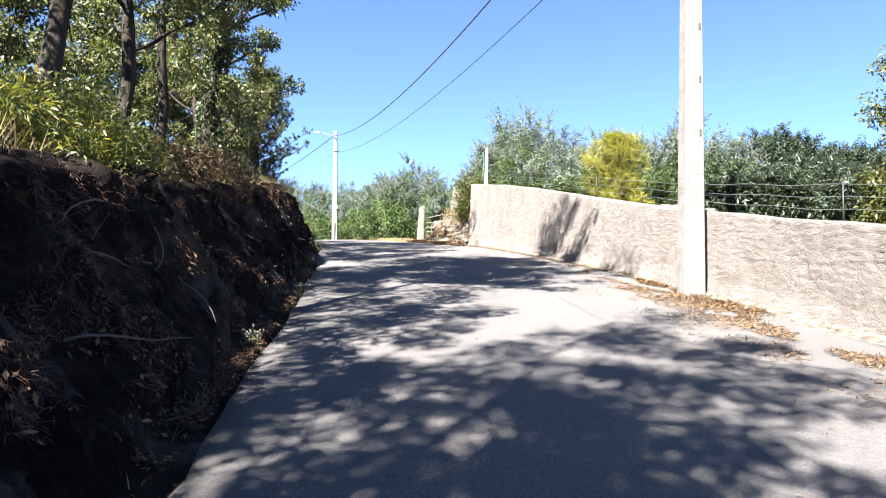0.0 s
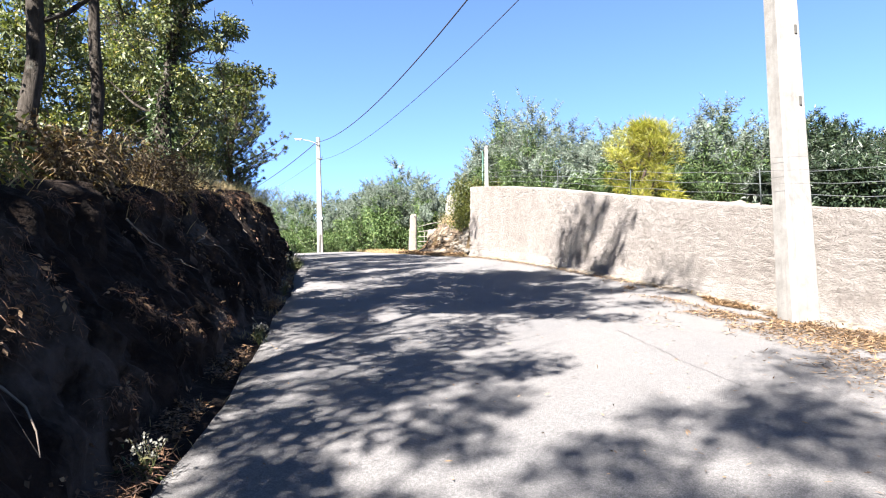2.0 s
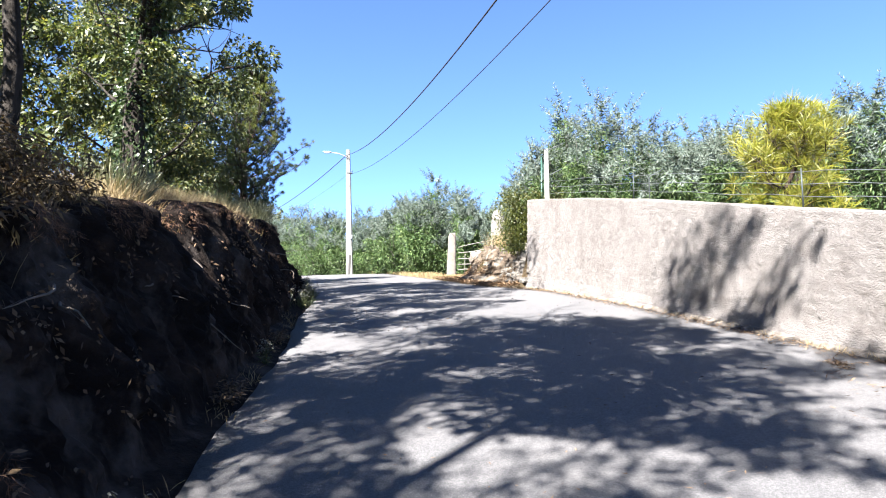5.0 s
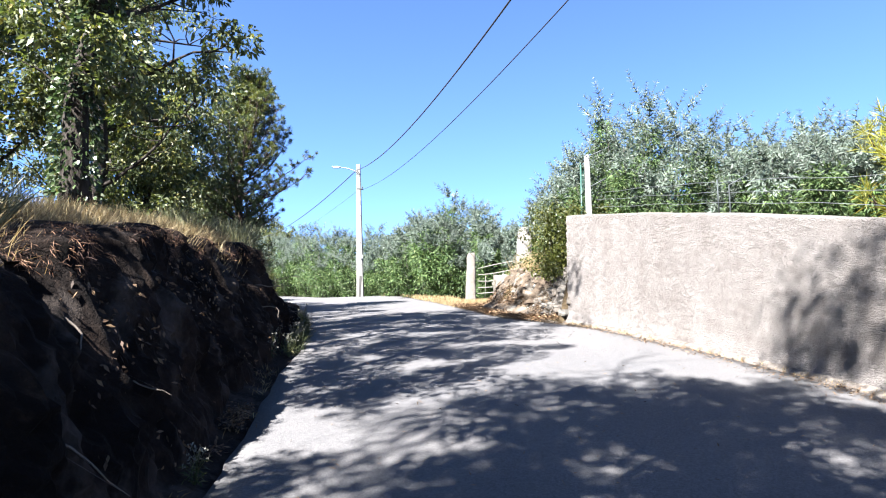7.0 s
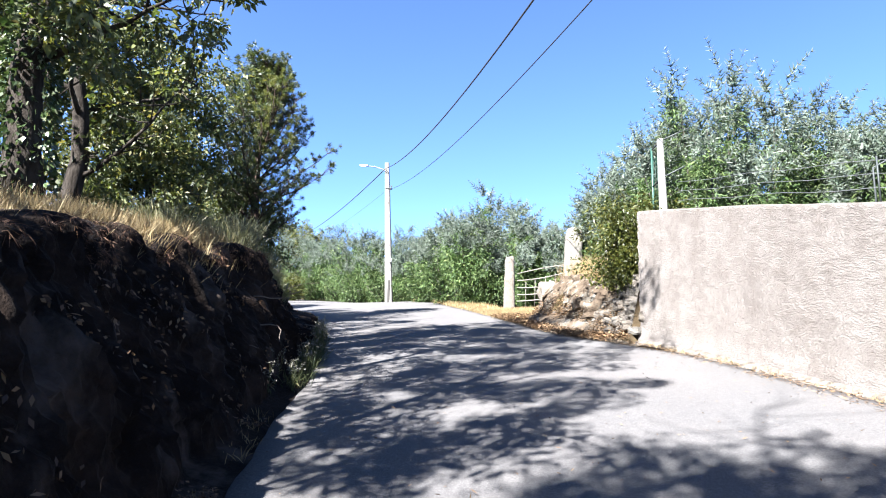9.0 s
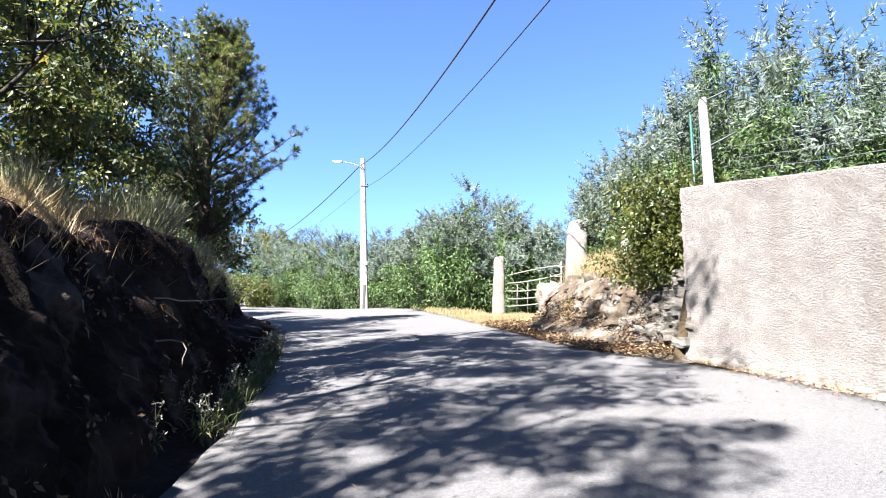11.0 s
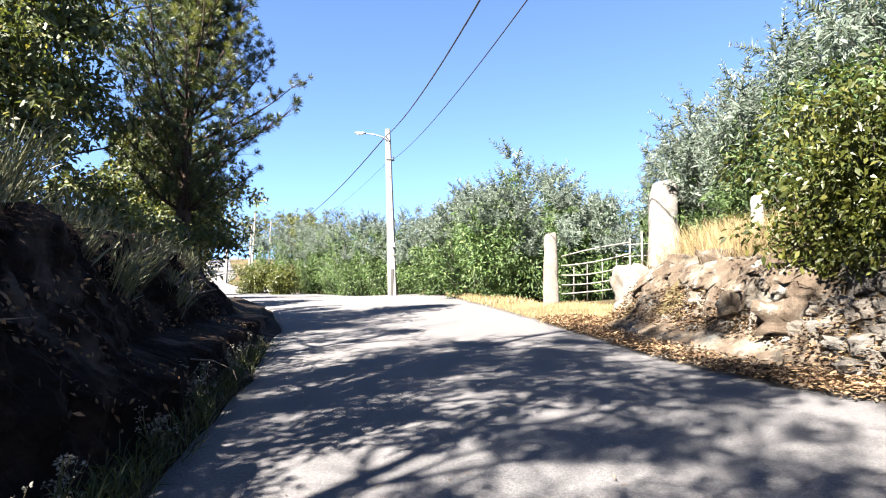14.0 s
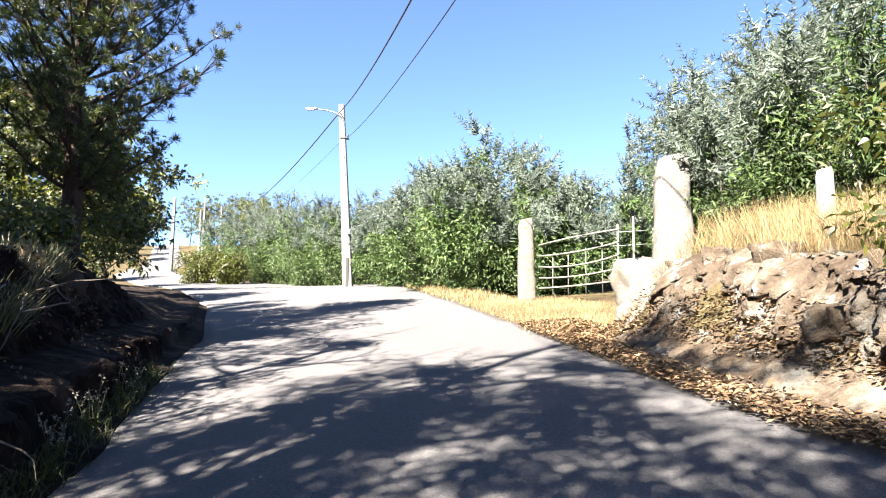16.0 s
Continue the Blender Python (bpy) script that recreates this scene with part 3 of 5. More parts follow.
def build_poles():
    lean_b = (-0.056, 0.0)
    a = utility_pole(3.84, 9.2, 9.6, 0.335, 0.21, "pale square concrete utility pole beside the wall", (-0.004, 0), rz=8)
    part("clamp", box_bm(0.29, 0.24, 0.06, 0.01, Matrix.Translation((-0.03, 0, 9.1))), DARKIRON, a, "dark iron clamp band")
    insulator(a, -0.0, -0.12, 9.2)
    b = utility_pole(-8.42, 45.2, 8.5, 0.42, 0.24, "pale concrete utility pole with a street lamp", lean_b, rz=0)
    street_lamp_arm(b, 7.85, lean_b)
    insulator(b, -0.55, 0, 8.25)
    # No slot is cut: a dark strip gives the shade within it.
    part("slot", box_bm(0.12, 0.03, 1.3, 0.01, Matrix.Translation((-0.02, -0.18, 0.75))), HOLESHADE, b, "slot in the pole's foot drawn as a shade-dark strip")
    part("junction_box", box_bm(0.16, 0.10, 0.22, 0.015, Matrix.Translation((0.03, -0.215, 2.55))), STEEL, b, "small grey junction box")
    part("clamp", box_bm(0.36, 0.30, 0.05, 0.01, Matrix.Translation((-0.30, 0, 6.9))), DARKIRON, b, "dark iron clamp band")
    insulator(b, -0.13, -0.1, 6.95)
    c = utility_pole(-32.7, 75.0, 7.4, 0.36, 0.22, "slender concrete pole beside the far bend", (0.006, 0), slots=False)
    d = utility_pole(-39.8, 95.0, 6.4, 0.30, 0.2, "short grey pole along the far lane", (0, 0), slots=False)
    e = utility_pole(-45.6, 108.0, 8.6, 0.34, 0.22, "grey concrete pole along the far lane", (0, 0), slots=False)
    f = utility_pole(-37.9, 97.0, 7.0, 0.26, 0.2, "thin grey pole along the far lane", (0, 0), slots=False)
    cable((3.90, 9.15, 10.8), (-9.0, 45.2, 14.25), 1.57, 0.022, "thick black overhead cable between two poles")
    cable((4.0, 9.15, 9.06), (-8.68, 45.15, 12.95), 1.19, 0.012, "thin grey overhead wire between two poles")
    cable((-9.0, 45.2, 14.25), (-45.6, 108.0, 23.6), 3.2, 0.03, "thick black overhead cable running to the far poles")
    cable((-8.8, 45.15, 12.95), (-45.6, 108.0, 22.8), 3.0, 0.008, "thin wire running to the far poles")
    cable((-45.6, 108.0, 23.6), (-75, 150.0, 32), 1.2, 0.03, "overhead cable beyond the far poles")
    cable((3.90, 9.15, 10.8), (12, -28, 5.6), 1.0, 0.022, "thick black overhead cable running down the lane")


# ---- fence on the wall ----
def build_fence():
    x, y = 1.43, 21.75
    top = float(at(WALLTOP, y))
    up = 0.80
    p = empty("fence_post", x, y, top - up, "white-washed concrete fence post with iron arms behind the wall", "fence post")
    part("post", tapered_shaft(1.40 + up, 0.135, 0.10, 0.13, 0.10, (-0.015, 0)), POST, p)
    for h, s in ((1.36 + up, 0.30), (0.66 + up, 0.24)):
        v, f = tube([(-0.13, 0.25, h - 0.09), (-0.02, -0.01, h), (s * 1.4, -0.2, h + 0.16)], [0.014] * 3, 6)
        part_of("arm", v, f, DARKIRON, p, "slanted black iron arm")
    v, f = tube([(-0.12, 0.25, 0.0), (-0.13, 0.25, 1.3 + up)], [0.018, 0.018], 6)
    part_of("stay", v, f, GREENWIRE, p, "green coated upright tube")
    q = empty("fence_post", 3.05, 18.4, tz(3.05, 18.4), "slim dark iron fence post with a bent arm", "fence post")
    v, f = tube([(0, 0, 0), (0, 0, 1.05), (0.26, -0.1, 1.2)], [0.012, 0.012, 0.011], 6)
    part_of("post", v, f, DARKIRON, q)
    # strip of green mesh beside the end post
    me = empty("mesh_fence", x, y, top, "strip of green wire mesh beside the concrete post", "fence")
    for k in range(5):
        v, f = tube([(-0.10 + k * 0.02, 0.25 - 0.05 * k, 0.0), (-0.10 + k * 0.02, 0.25 - 0.05 * k, 1.12)], [0.0025] * 2, 4)
        part_of("wire", v, f, GREENWIRE, me)
    for k in range(11):
        v, f = tube([(-0.10, 0.25, 0.05 + k * 0.105), (0.0, 0.0, 0.05 + k * 0.105)], [0.0025] * 2, 4)
        part_of("wire", v, f, GREENWIRE, me)
    # strands along the wall
    for k, h in enumerate((0.14, 0.29, 0.44)):
        pts, n = [], 46
        for i in range(n + 1):
            yy = 20.5 + (2.0 - 20.5) * i / n
            pts.append((float(at(WALLX, yy)) + 0.20 + 0.01 * k, yy, float(at(WALLTOP, yy)) + h + 0.012 * math.sin(i * 1.7 + k)))
        v, f = tube(pts, [0.0035] * (n + 1), 5)
        ob = part_of("fence_wire", v, f, STEEL)
        tagged(ob, "thin galvanised strand strung above the wall", "wire", "strands above the wall")
    for yy in (17.2, 13.6, 10.4, 7.0, 4.0):
        xx = float(at(WALLX, yy)) + 0.20
        s = empty("fence_stake", xx, yy, float(at(WALLTOP, yy)) - 0.02, "thin rusty iron stake on the wall", "stake", "stakes on the wall")
        v, f = tube([(0, 0, 0), (0, 0, 0.50)], [0.010, 0.009], 6)
        part_of("stake", v, f, DARKIRON, s)


# ---- stones, gate ----
def stone_mesh(sx, sy, sz, seed, rough=0.12, cuts=3, round_off=0.24):
    bm = bmesh.new()
    bmesh.ops.create_cube(bm, size=1.0)
    bmesh.ops.subdivide_edges(bm, edges=bm.edges[:], cuts=cuts, use_grid_fill=True)
    for v in bm.verts:
        q = v.co.copy()
        r = q.normalized() * 0.62
        v.co = q.lerp(r, round_off)
        v.co *= 1 + rough * fbm(q * 2.2 + Vector((seed * 3.1, seed, 0)), 1.0, 3) * 2
        v.co = Vector((v.co.x * sx, v.co.y * sy, v.co.z * sz))
    return bm


def standing_stone(name, x, y, w, d, h, label, seed, lean=0.0, taper=0.75, material=None, z=None, top_slant=1.0):
    bm = bmesh.new()
    rings, sides, levels = [], 14, 16
    for i in range(levels + 1):
        f = i / levels
        s = (1 - (1 - taper) * f) * (1 if f < 0.95 else 0.8)
        ring = []
        for k in range(sides):
            a = 2 * math.pi * k / sides
            cx = math.copysign(abs(math.cos(a)) ** 0.55, math.cos(a)) * w / 2 * s
            cy = math.copysign(abs(math.sin(a)) ** 0.55, math.sin(a)) * d / 2 * s
            n = 1 + 0.13 * fbm((cx * 3 + seed, cy * 3, f * h * 2.2), 1.0, 4)
            ring.append(bm.verts.new((cx * n + lean * f * h, cy * n, f * h + (0.22 * cx * top_slant if f > 0.9 else 0))))
        rings.append(ring)
    for a, b in zip(rings, rings[1:]):
        for k in range(sides):
            bm.faces.new((a[k], a[(k + 1) % sides], b[(k + 1) % sides], b[k]))
    bm.faces.new(rings[-1])
    bm.faces.new(rings[0][::-1])
    ob = part(name, bm, material or GRANITE, None, "", True)
    ob.location = (x, y, (tz(x, y) if z is None else z) - 0.1)
    return ob


def build_gate():
    tagged(standing_stone("gate_post", -1.41, 33.0, 0.46, 0.36, 2.02, "", 2, 0.01, 0.72), "upright rough granite gate post with a rounded top", "gate post", "gate posts")
    tagged(standing_stone("gate_post", 0.34, 27.85, 0.60, 0.46, 2.50, "", 5, 0.045, 0.78, z=4.55), "tall rough granite gate post with grey lichen", "gate post", "gate posts")
    r = part("boulder", stone_mesh(1.15, 0.95, 1.25, 4, 0.2, 12), BANKROCK, None, "", True)
    r.location = (0.05, 27.25, 4.62)
    tagged(r, "squat lichen-stained granite boulder at the gate post's foot", "boulder")
    for x, y, s, sd in ((-0.15, 26.2, 0.24, 8), (-0.12, 25.2, 0.2, 11), (0.1, 24.4, 0.24, 13), (0.0, 23.4, 0.22, 15), (-0.42, 25.7, 0.16, 17), (-0.2, 24.2, 0.15, 19), (0.2, 22.7, 0.3, 23), (-0.05, 22.3, 0.14, 25)):
        b = part("boulder", stone_mesh(s * 1.3, s * 1.1, s, sd, 0.2, 5), PALESOIL, None, "", True)
        b.matrix_world = pose(x + 0.15, y, tz(x + 0.15, y) - s * 0.05, 0, 0, sd * 37)
        tagged(b, "pale granite boulder set in the dry bank", "boulder", "boulders in the bank")
    tagged(standing_stone("boundary_stone", 0.86, 24.7, 0.16, 0.15, 0.85, "", 9, 0.02, 0.85, POST), "short white-washed boundary stone in dry grass", "boundary stone")
    # gate of five bowed rails
    gx, gy = -1.12, 32.95
    gz = float(road_z(gx, gy))
    g = empty("field_gate", gx, gy, gz, "old field gate of five bowed grey rails", "gate")
    run = Vector((1.62, -1.0, 0.10))
    for k, (h0, sag) in enumerate(((0.28, -0.02), (0.52, -0.06), (0.78, -0.09), (1.03, -0.05), (1.28, 0.03))):
        pts = []
        for i in range(9):
            s = i / 8
            q = run * s + Vector((0, 0, h0 + (0.10 * (k / 4)) * s + sag * 4 * s * (1 - s)))
            pts.append(q)
        v, f = tube(pts, [0.018] * 9, 6)
        part_of("rail", v, f, RAIL, g)
    for s in (0.18, 0.38, 0.6, 0.8, 0.99):
        q = run * s
        v, f = tube([q + Vector((0, 0.02, 0.05)), q + Vector((0.02, 0.02, 1.5 if s > 0.9 else 0.9 + 0.3 * s))], [0.022 if s > 0.9 else 0.012] * 2, 6)
        part_of("upright", v, f, RAIL, g)
    fx, fy_ = 0.62, 31.2
    fg = empty("wire_fence", fx, fy_, float(terrain(fx, fy_)), "leaning wire fence of thin stakes behind the gate", "fence")
    for k in range(3):
        v, f = tube([(k * 0.42, 0.1 * k, -0.05), (k * 0.42 + 0.03, 0.1 * k, 1.75 - 0.1 * k)], [0.03, 0.022], 6)
        part_of("stake", v, f, RAIL, fg)
    for k in range(5):
        v, f = tube([(-0.4, -0.05, 0.3 + 0.28 * k), (0.4, 0.1, 0.36 + 0.28 * k), (0.9, 0.2, 0.42 + 0.28 * k)], [0.008] * 3, 5)
        part_of("wire", v, f, STEEL, fg)


def build_stone_wall():
    w = empty("stone_wall", 0.95, 21.5, tz(0.4, 21.5), "tumbled dry stone wall of rough granite lumps", "stone wall")
    meshes = [part("stone", stone_mesh(1, 1, 1, 40 + k, 0.13, 3, 0.20), FIELDSTONE, None, "", False) for k in range(6)]
    data = [o.data for o in meshes]
    for o in meshes:
        bpy.data.objects.remove(o)
    r = random.Random(4)
    z0 = float(road_z(0.9, 21.6)) + 0.05
    for row in range(10):
        n = 8 - row // 3
        for k in range(n):
            sx, sy, sz = r.uniform(0.24, 0.46), r.uniform(0.2, 0.32), r.uniform(0.10, 0.17)
            s = (k + 0.5 * (row % 2)) / n
            o = new("stone", r.choice(data))
            o.parent = w
            wx = 0.90 - 0.55 * s + 0.036 * row + r.uniform(-0.07, 0.07)
            wy = 21.36 + 1.5 * s + r.uniform(-0.05, 0.05)
            o.matrix_basis = Matrix.Translation(-w.location) @ pose(wx, wy, z0 + 0.08 + row * 0.115 - 0.034 * s * row, r.uniform(-9, 9), r.uniform(-9, 9), r.uniform(-40, 40) + r.choice((0, 90, 180))) @ Matrix.Diagonal((sx, sy, sz, 1))


build_ground()
road = build_road()
BANK = build_left_bank()
build_right_bank()
build_wall()
build_poles()
build_fence()
build_gate()
build_stone_wall()


# ---- trees ----
def branch_path(r, start, way, length, steps, curl=0.35, lift=0.1):
    p, d = Vector(start), Vector(way).normalized()
    pts = [p.copy()]
    for _ in range(steps):
        d = (d + Vector((r.uniform(-curl, curl), r.uniform(-curl, curl), r.uniform(-curl, curl) * 0.6 + lift))).normalized()
        p = p + d * (length / steps)
        pts.append(p.copy())
    return pts


def leaf_cloud(centres, radius, per, size, flat=0.75, droop=0.25, narrow=0.5):
    n = len(centres) * per
    c = np.repeat(np.asarray(centres), per, axis=0)
    rad = np.repeat(np.broadcast_to(radius, len(centres)), per)[:, None]
    off = ball(n) * rad
    off[:, 2] *= flat
    way = off / np.maximum(rad, 1e-3) + rng.normal(size=(n, 3)) * 0.6
    ln = size * rng.uniform(0.6, 1.3, n)
    return blades(c + off, way, ln, ln * narrow, droop)


def oak(x, y, height, radius, label, seed, lean=(0, 0), clear=0.28, clumps=230, per=80, trunk_r=0.17, leaf=0.115, ivy=False, group="trees on the bank", bias=(0, 0), z=None, dense=1.0, thin=0.9):
    r = random.Random(seed)
    t = empty("oak_tree", x, y, (tz(x, y) if z is None else z) - 0.1, label, "tree", group)
    n = 9
    trunk = [Vector((lean[0] * (i / n) * height + 0.10 * math.sin(i * 1.3 + seed), lean[1] * (i / n) * height + 0.1 * math.cos(i * 1.1 + seed), height * 0.85 * i / n)) for i in range(n + 1)]
    v, f = tube(trunk, [trunk_r * (1.35 if i == 0 else 1) * (1 - 0.78 * i / n) for i in range(n + 1)], 10)
    part_of("trunk", v, f, OAKBARK, t)
    pieces, ends = [], []
    for k in range(13):
        h = clear + (0.95 - clear) * (k + r.random()) / 13
        i = min(n - 1, int(h * n))
        base = trunk[i].lerp(trunk[i + 1], h * n - i)
        a = k * 2.4 + r.uniform(-0.4, 0.4)
        reach = radius * (1.0 if h < 0.7 else 1.5 - 0.8 * h) * r.uniform(0.75, 1.1)
        limb = branch_path(r, base, (math.cos(a), math.sin(a), 0.45), reach, 6, 0.3, 0.05)
        pieces.append(tube(limb, [trunk_r * 0.28 * (1 - 0.75 * j / 6) for j in range(7)], 6))
        for j in range(2, 7):
            for _ in range(2):
                sub = branch_path(r, limb[j], (r.uniform(-1, 1), r.uniform(-1, 1), r.uniform(-0.2, 0.8)), radius * 0.38, 3, 0.4, 0.05)
                pieces.append(tube(sub, [trunk_r * 0.10, trunk_r * 0.075, trunk_r * 0.05, trunk_r * 0.02], 4))
                ends += sub[1:]
    v, f = merged(pieces)
    part_of("crown_wood", v, f, OAKBARK, t)
    r.shuffle(ends)
    ends = ends[:int(clumps / dense ** thin)]
    c = np.array([tuple(e) for e in ends])
    c = c + rng.normal(size=c.shape) * 0.15 + np.array([bias[0], bias[1], 0]) * np.clip(c[:, 2:3] / height, 0, 1) ** 2
    v = leaf_cloud(c, rng.uniform(0.22, 0.46, len(c)), int(per * dense), leaf * (1.08 if dense > 1 else 1.0))
    part_of("crown", v, quads(len(v) // 4), OAKLEAF, t, "", False)
    if ivy:
        m = 2600
        h = rng.random(m) * height * 0.42
        a = rng.random(m) * 6.283
        rr = trunk_r * (1.2 - 0.5 * h / height) + rng.random(m) * 0.10
        base = np.stack([np.interp(h, [p.z for p in trunk], [p.x for p in trunk]) + np.cos(a) * rr, np.interp(h, [p.z for p in trunk], [p.y for p in trunk]) + np.sin(a) * rr, h], 1)
        way = np.stack([np.cos(a), np.sin(a), rng.normal(size=m) * 0.6 - 0.4], 1)
        v = blades(base, way, 0.075, 0.065, 0.3)
        part_of("ivy", v, quads(m), IVY, t, "ivy climbing the trunk", False)
    return t


def needle_tufts(centres, ways, per, length, width=0.008):
    n = len(centres) * per
    c = np.repeat(np.asarray(centres), per, axis=0)
    w = np.repeat(np.asarray(ways), per, axis=0)
    w = w / np.linalg.norm(w, axis=1, keepdims=True)
    along = rng.random((n, 1)) * length * 0.55
    base = c + w * along
    way = w * 0.8 + rng.normal(size=(n, 3)) * 0.65
    return blades(base, way, length * rng.uniform(0.7, 1.1, n), width, 0.05)


def pine(x, y, height, radius, label, seed, material, name="pine_tree", bare=0.22, per=34, needle=0.17, whorls=11, width=0.010, z=None, lean=(0, 0), group="", tufts=5, fresh=None):
    r = random.Random(seed)
    t = empty(name, x, y, (tz(x, y) if z is None else z) - 0.1, label, "tree", group)
    n = 8
    trunk = [Vector((0.08 * math.sin(i + seed) + lean[0] * i / n * height, 0.08 * math.cos(i * 1.3 + seed) + lean[1] * i / n * height, height * 0.97 * i / n)) for i in range(n + 1)]
    v, f = tube(trunk, [0.024 * height * (1 - 0.85 * i / n) + 0.012 for i in range(n + 1)], 9)
    part_of("trunk", v, f, PINEBARK, t)
    pieces, cs, ws = [], [], []
    for k in range(whorls):
        h = bare + (0.97 - bare) * (k / (whorls - 1)) ** 0.9
        i = min(n - 1, int(h * n))
        base = trunk[i].lerp(trunk[i + 1], h * n - i)
        prof = min(1.0, 0.75 + 1.2 * (h - bare)) if h < 0.5 else max(0.12, 1.0 - 1.55 * (h - 0.5))
        for j in range(6):
            a = j * 1.047 + k * 0.5 + r.uniform(-0.3, 0.3)
            ln = radius * prof * r.uniform(0.7, 1.15)
            limb = branch_path(r, base, (math.cos(a), math.sin(a), 0.25 + 0.6 * h), ln, 5, 0.16, 0.10)
            pieces.append(tube(limb, [0.03 * (1 - 0.8 * q / 5) * (height / 6) for q in range(6)], 5))
            for q in range(1, 6):
                for _ in range(tufts):
                    d = (limb[q] - limb[q - 1]).normalized()
                    sd = Vector((r.uniform(-1, 1), r.uniform(-1, 1), r.uniform(-0.1, 0.9))).normalized()
                    tip = limb[q] + (d * 0.5 + sd) * r.uniform(0.10, 0.32) * (height / 6) ** 0.5
                    pieces.append(tube([limb[q], tip], [0.008, 0.005], 3, False))
                    cs.append(tuple(tip))
                    ws.append(tuple(d * 0.5 + sd * 0.6 + Vector((0, 0, 0.7))))
    for k in range(6):
        cs.append((trunk[-1].x + r.uniform(-0.05, 0.05), trunk[-1].y, trunk[-1].z + 0.05 * k))
        ws.append((r.uniform(-0.3, 0.3), r.uniform(-0.3, 0.3), 1))
    v, f = merged(pieces)
    part_of("crown_wood", v, f, PINEBARK, t)
    if fresh:
        new_cs = [(c, w) for c, w in zip(cs, ws) if c[2] > height * 0.58 and (c[0] - c[1] * 0.6) > 0.8 * r.random() * radius]
        cs, ws = zip(*[(c, w) for c, w in zip(cs, ws) if (c, w) not in set(new_cs)])
        v = needle_tufts([c for c, w in new_cs], [w for c, w in new_cs], int(per * 1.3), needle * 0.85, width * 0.8)
        part_of("new_growth", v, quads(len(v) // 4), fresh, t, "yellow-green young needles", False)
    v = needle_tufts(cs, ws, per, needle, width)
    part_of("crown", v, quads(len(v) // 4), material, t, "", False)
    return t


def acacia(x, y, height, radius, label, seed, stems=26, fronds=1.0, tips=True, group="acacias", material=None, z=None, leaf=0.12, silver=0.62, narrow=0.36, per=140, pale=0.8):
    """A bushy wattle: upright shoots whose tops swell into dense lobes of narrow leaves, with pale feathery plumes standing out of them."""
    r = random.Random(seed)
    t = empty("acacia_bush", x, y, (tz(x, y) if z is None else z) - 0.1, label, "bush", group)
    pieces, lobes, sizes, high, frond_at, frond_way, frond_len = [], [], [], [], [], [], []
    for k in range(stems):
        a, q = r.uniform(0, 6.283), math.sqrt(r.random())
        hh = height * (1 - 0.42 * q * q) * r.uniform(0.60, 1.0)
        out = Vector((math.cos(a), math.sin(a), 0))
        foot, top = out * q * radius * 0.35, out * q * radius + Vector((0, 0, hh))
        mid = foot.lerp(top, 0.5) + out * q * radius * 0.18
        pts = [foot, foot.lerp(mid, 0.6), mid, mid.lerp(top, 0.55), top]
        pieces.append(tube(pts, [0.035 * height / 5, 0.026 * height / 5, 0.018 * height / 5, 0.011, 0.004], 5))
        for s in (0.10, 0.28, 0.44, 0.58, 0.72, 0.86):
            w = min(0.99, s + r.uniform(-0.06, 0.06)) * 4
            c = pts[int(w)].lerp(pts[int(w) + 1], w - int(w)) + out * r.uniform(0, 0.2) * radius
            lobes.append(tuple(c))
            high.append(tips and material is None and s + r.uniform(-0.15, 0.1) > pale)
            sizes.append(radius * r.uniform(0.15, 0.26) * (1.0 if s < 0.8 else 0.7))
        for _ in range(int(16 * fronds)):
            s = r.uniform(silver, 1.0) if r.random() < 0.92 else r.uniform(0.3, silver)
            w = min(s, 0.999) * 4
            base = pts[int(w)].lerp(pts[int(w) + 1], w - int(w))
            b = r.uniform(0, 6.283)
            way = (Vector((math.cos(b), math.sin(b), r.uniform(0.5, 1.8))) + out * 0.5).normalized()
            ln = r.uniform(0.16, 0.34) * radius + 0.12
            base = base + way * radius * r.uniform(0.05, 0.2)
            pieces.append(tube([base, base + way * ln], [0.005, 0.002], 3, False))
            for m in range(7):
                frond_at.append(tuple(base + way * ln * (m + 0.3) / 7))
                frond_way.append(tuple(way))
                frond_len.append(1.15 - 0.11 * m)
    v, f = merged(pieces)
    part_of("stem", v, f, PALEBARK, t)
    lobes, sizes, high = np.array(lobes), np.array(sizes), np.array(high)
    for name, some, mat in (("foliage", ~high, material or ACACIA), ("pale_foliage", high, SILVER)):
        if some.any():
            v = leaf_cloud(lobes[some], sizes[some], int(per * fronds * (1.0 if mat is not SILVER else 0.7)), leaf, 0.8, 0.2, narrow)
            part_of(name, v, quads(len(v) // 4), mat, t, "silvery young leaves" if mat is SILVER else "", False)
    # feathers: leaflets set across each shoot
    n = len(frond_at) * 6
    c, w = np.repeat(np.array(frond_at), 6, axis=0), np.repeat(np.array(frond_way), 6, axis=0)
    ln = np.repeat(np.array(frond_len), 6) * leaf * 1.5 * rng.uniform(0.7, 1.2, n)
    across = np.cross(w, rng.normal(size=(n, 3)))
    across /= np.maximum(np.linalg.norm(across, axis=1, keepdims=True), 1e-6)
    v = slivers(c + rng.normal(size=(n, 3)) * 0.012, across + w * 0.55, ln, ln * 0.20)
    part_of("top_growth", v, np.arange(n * 3, dtype=np.int32).reshape(-1, 3), SILVER if tips and material is None else (material or ACACIA), t, "", False)
    return t


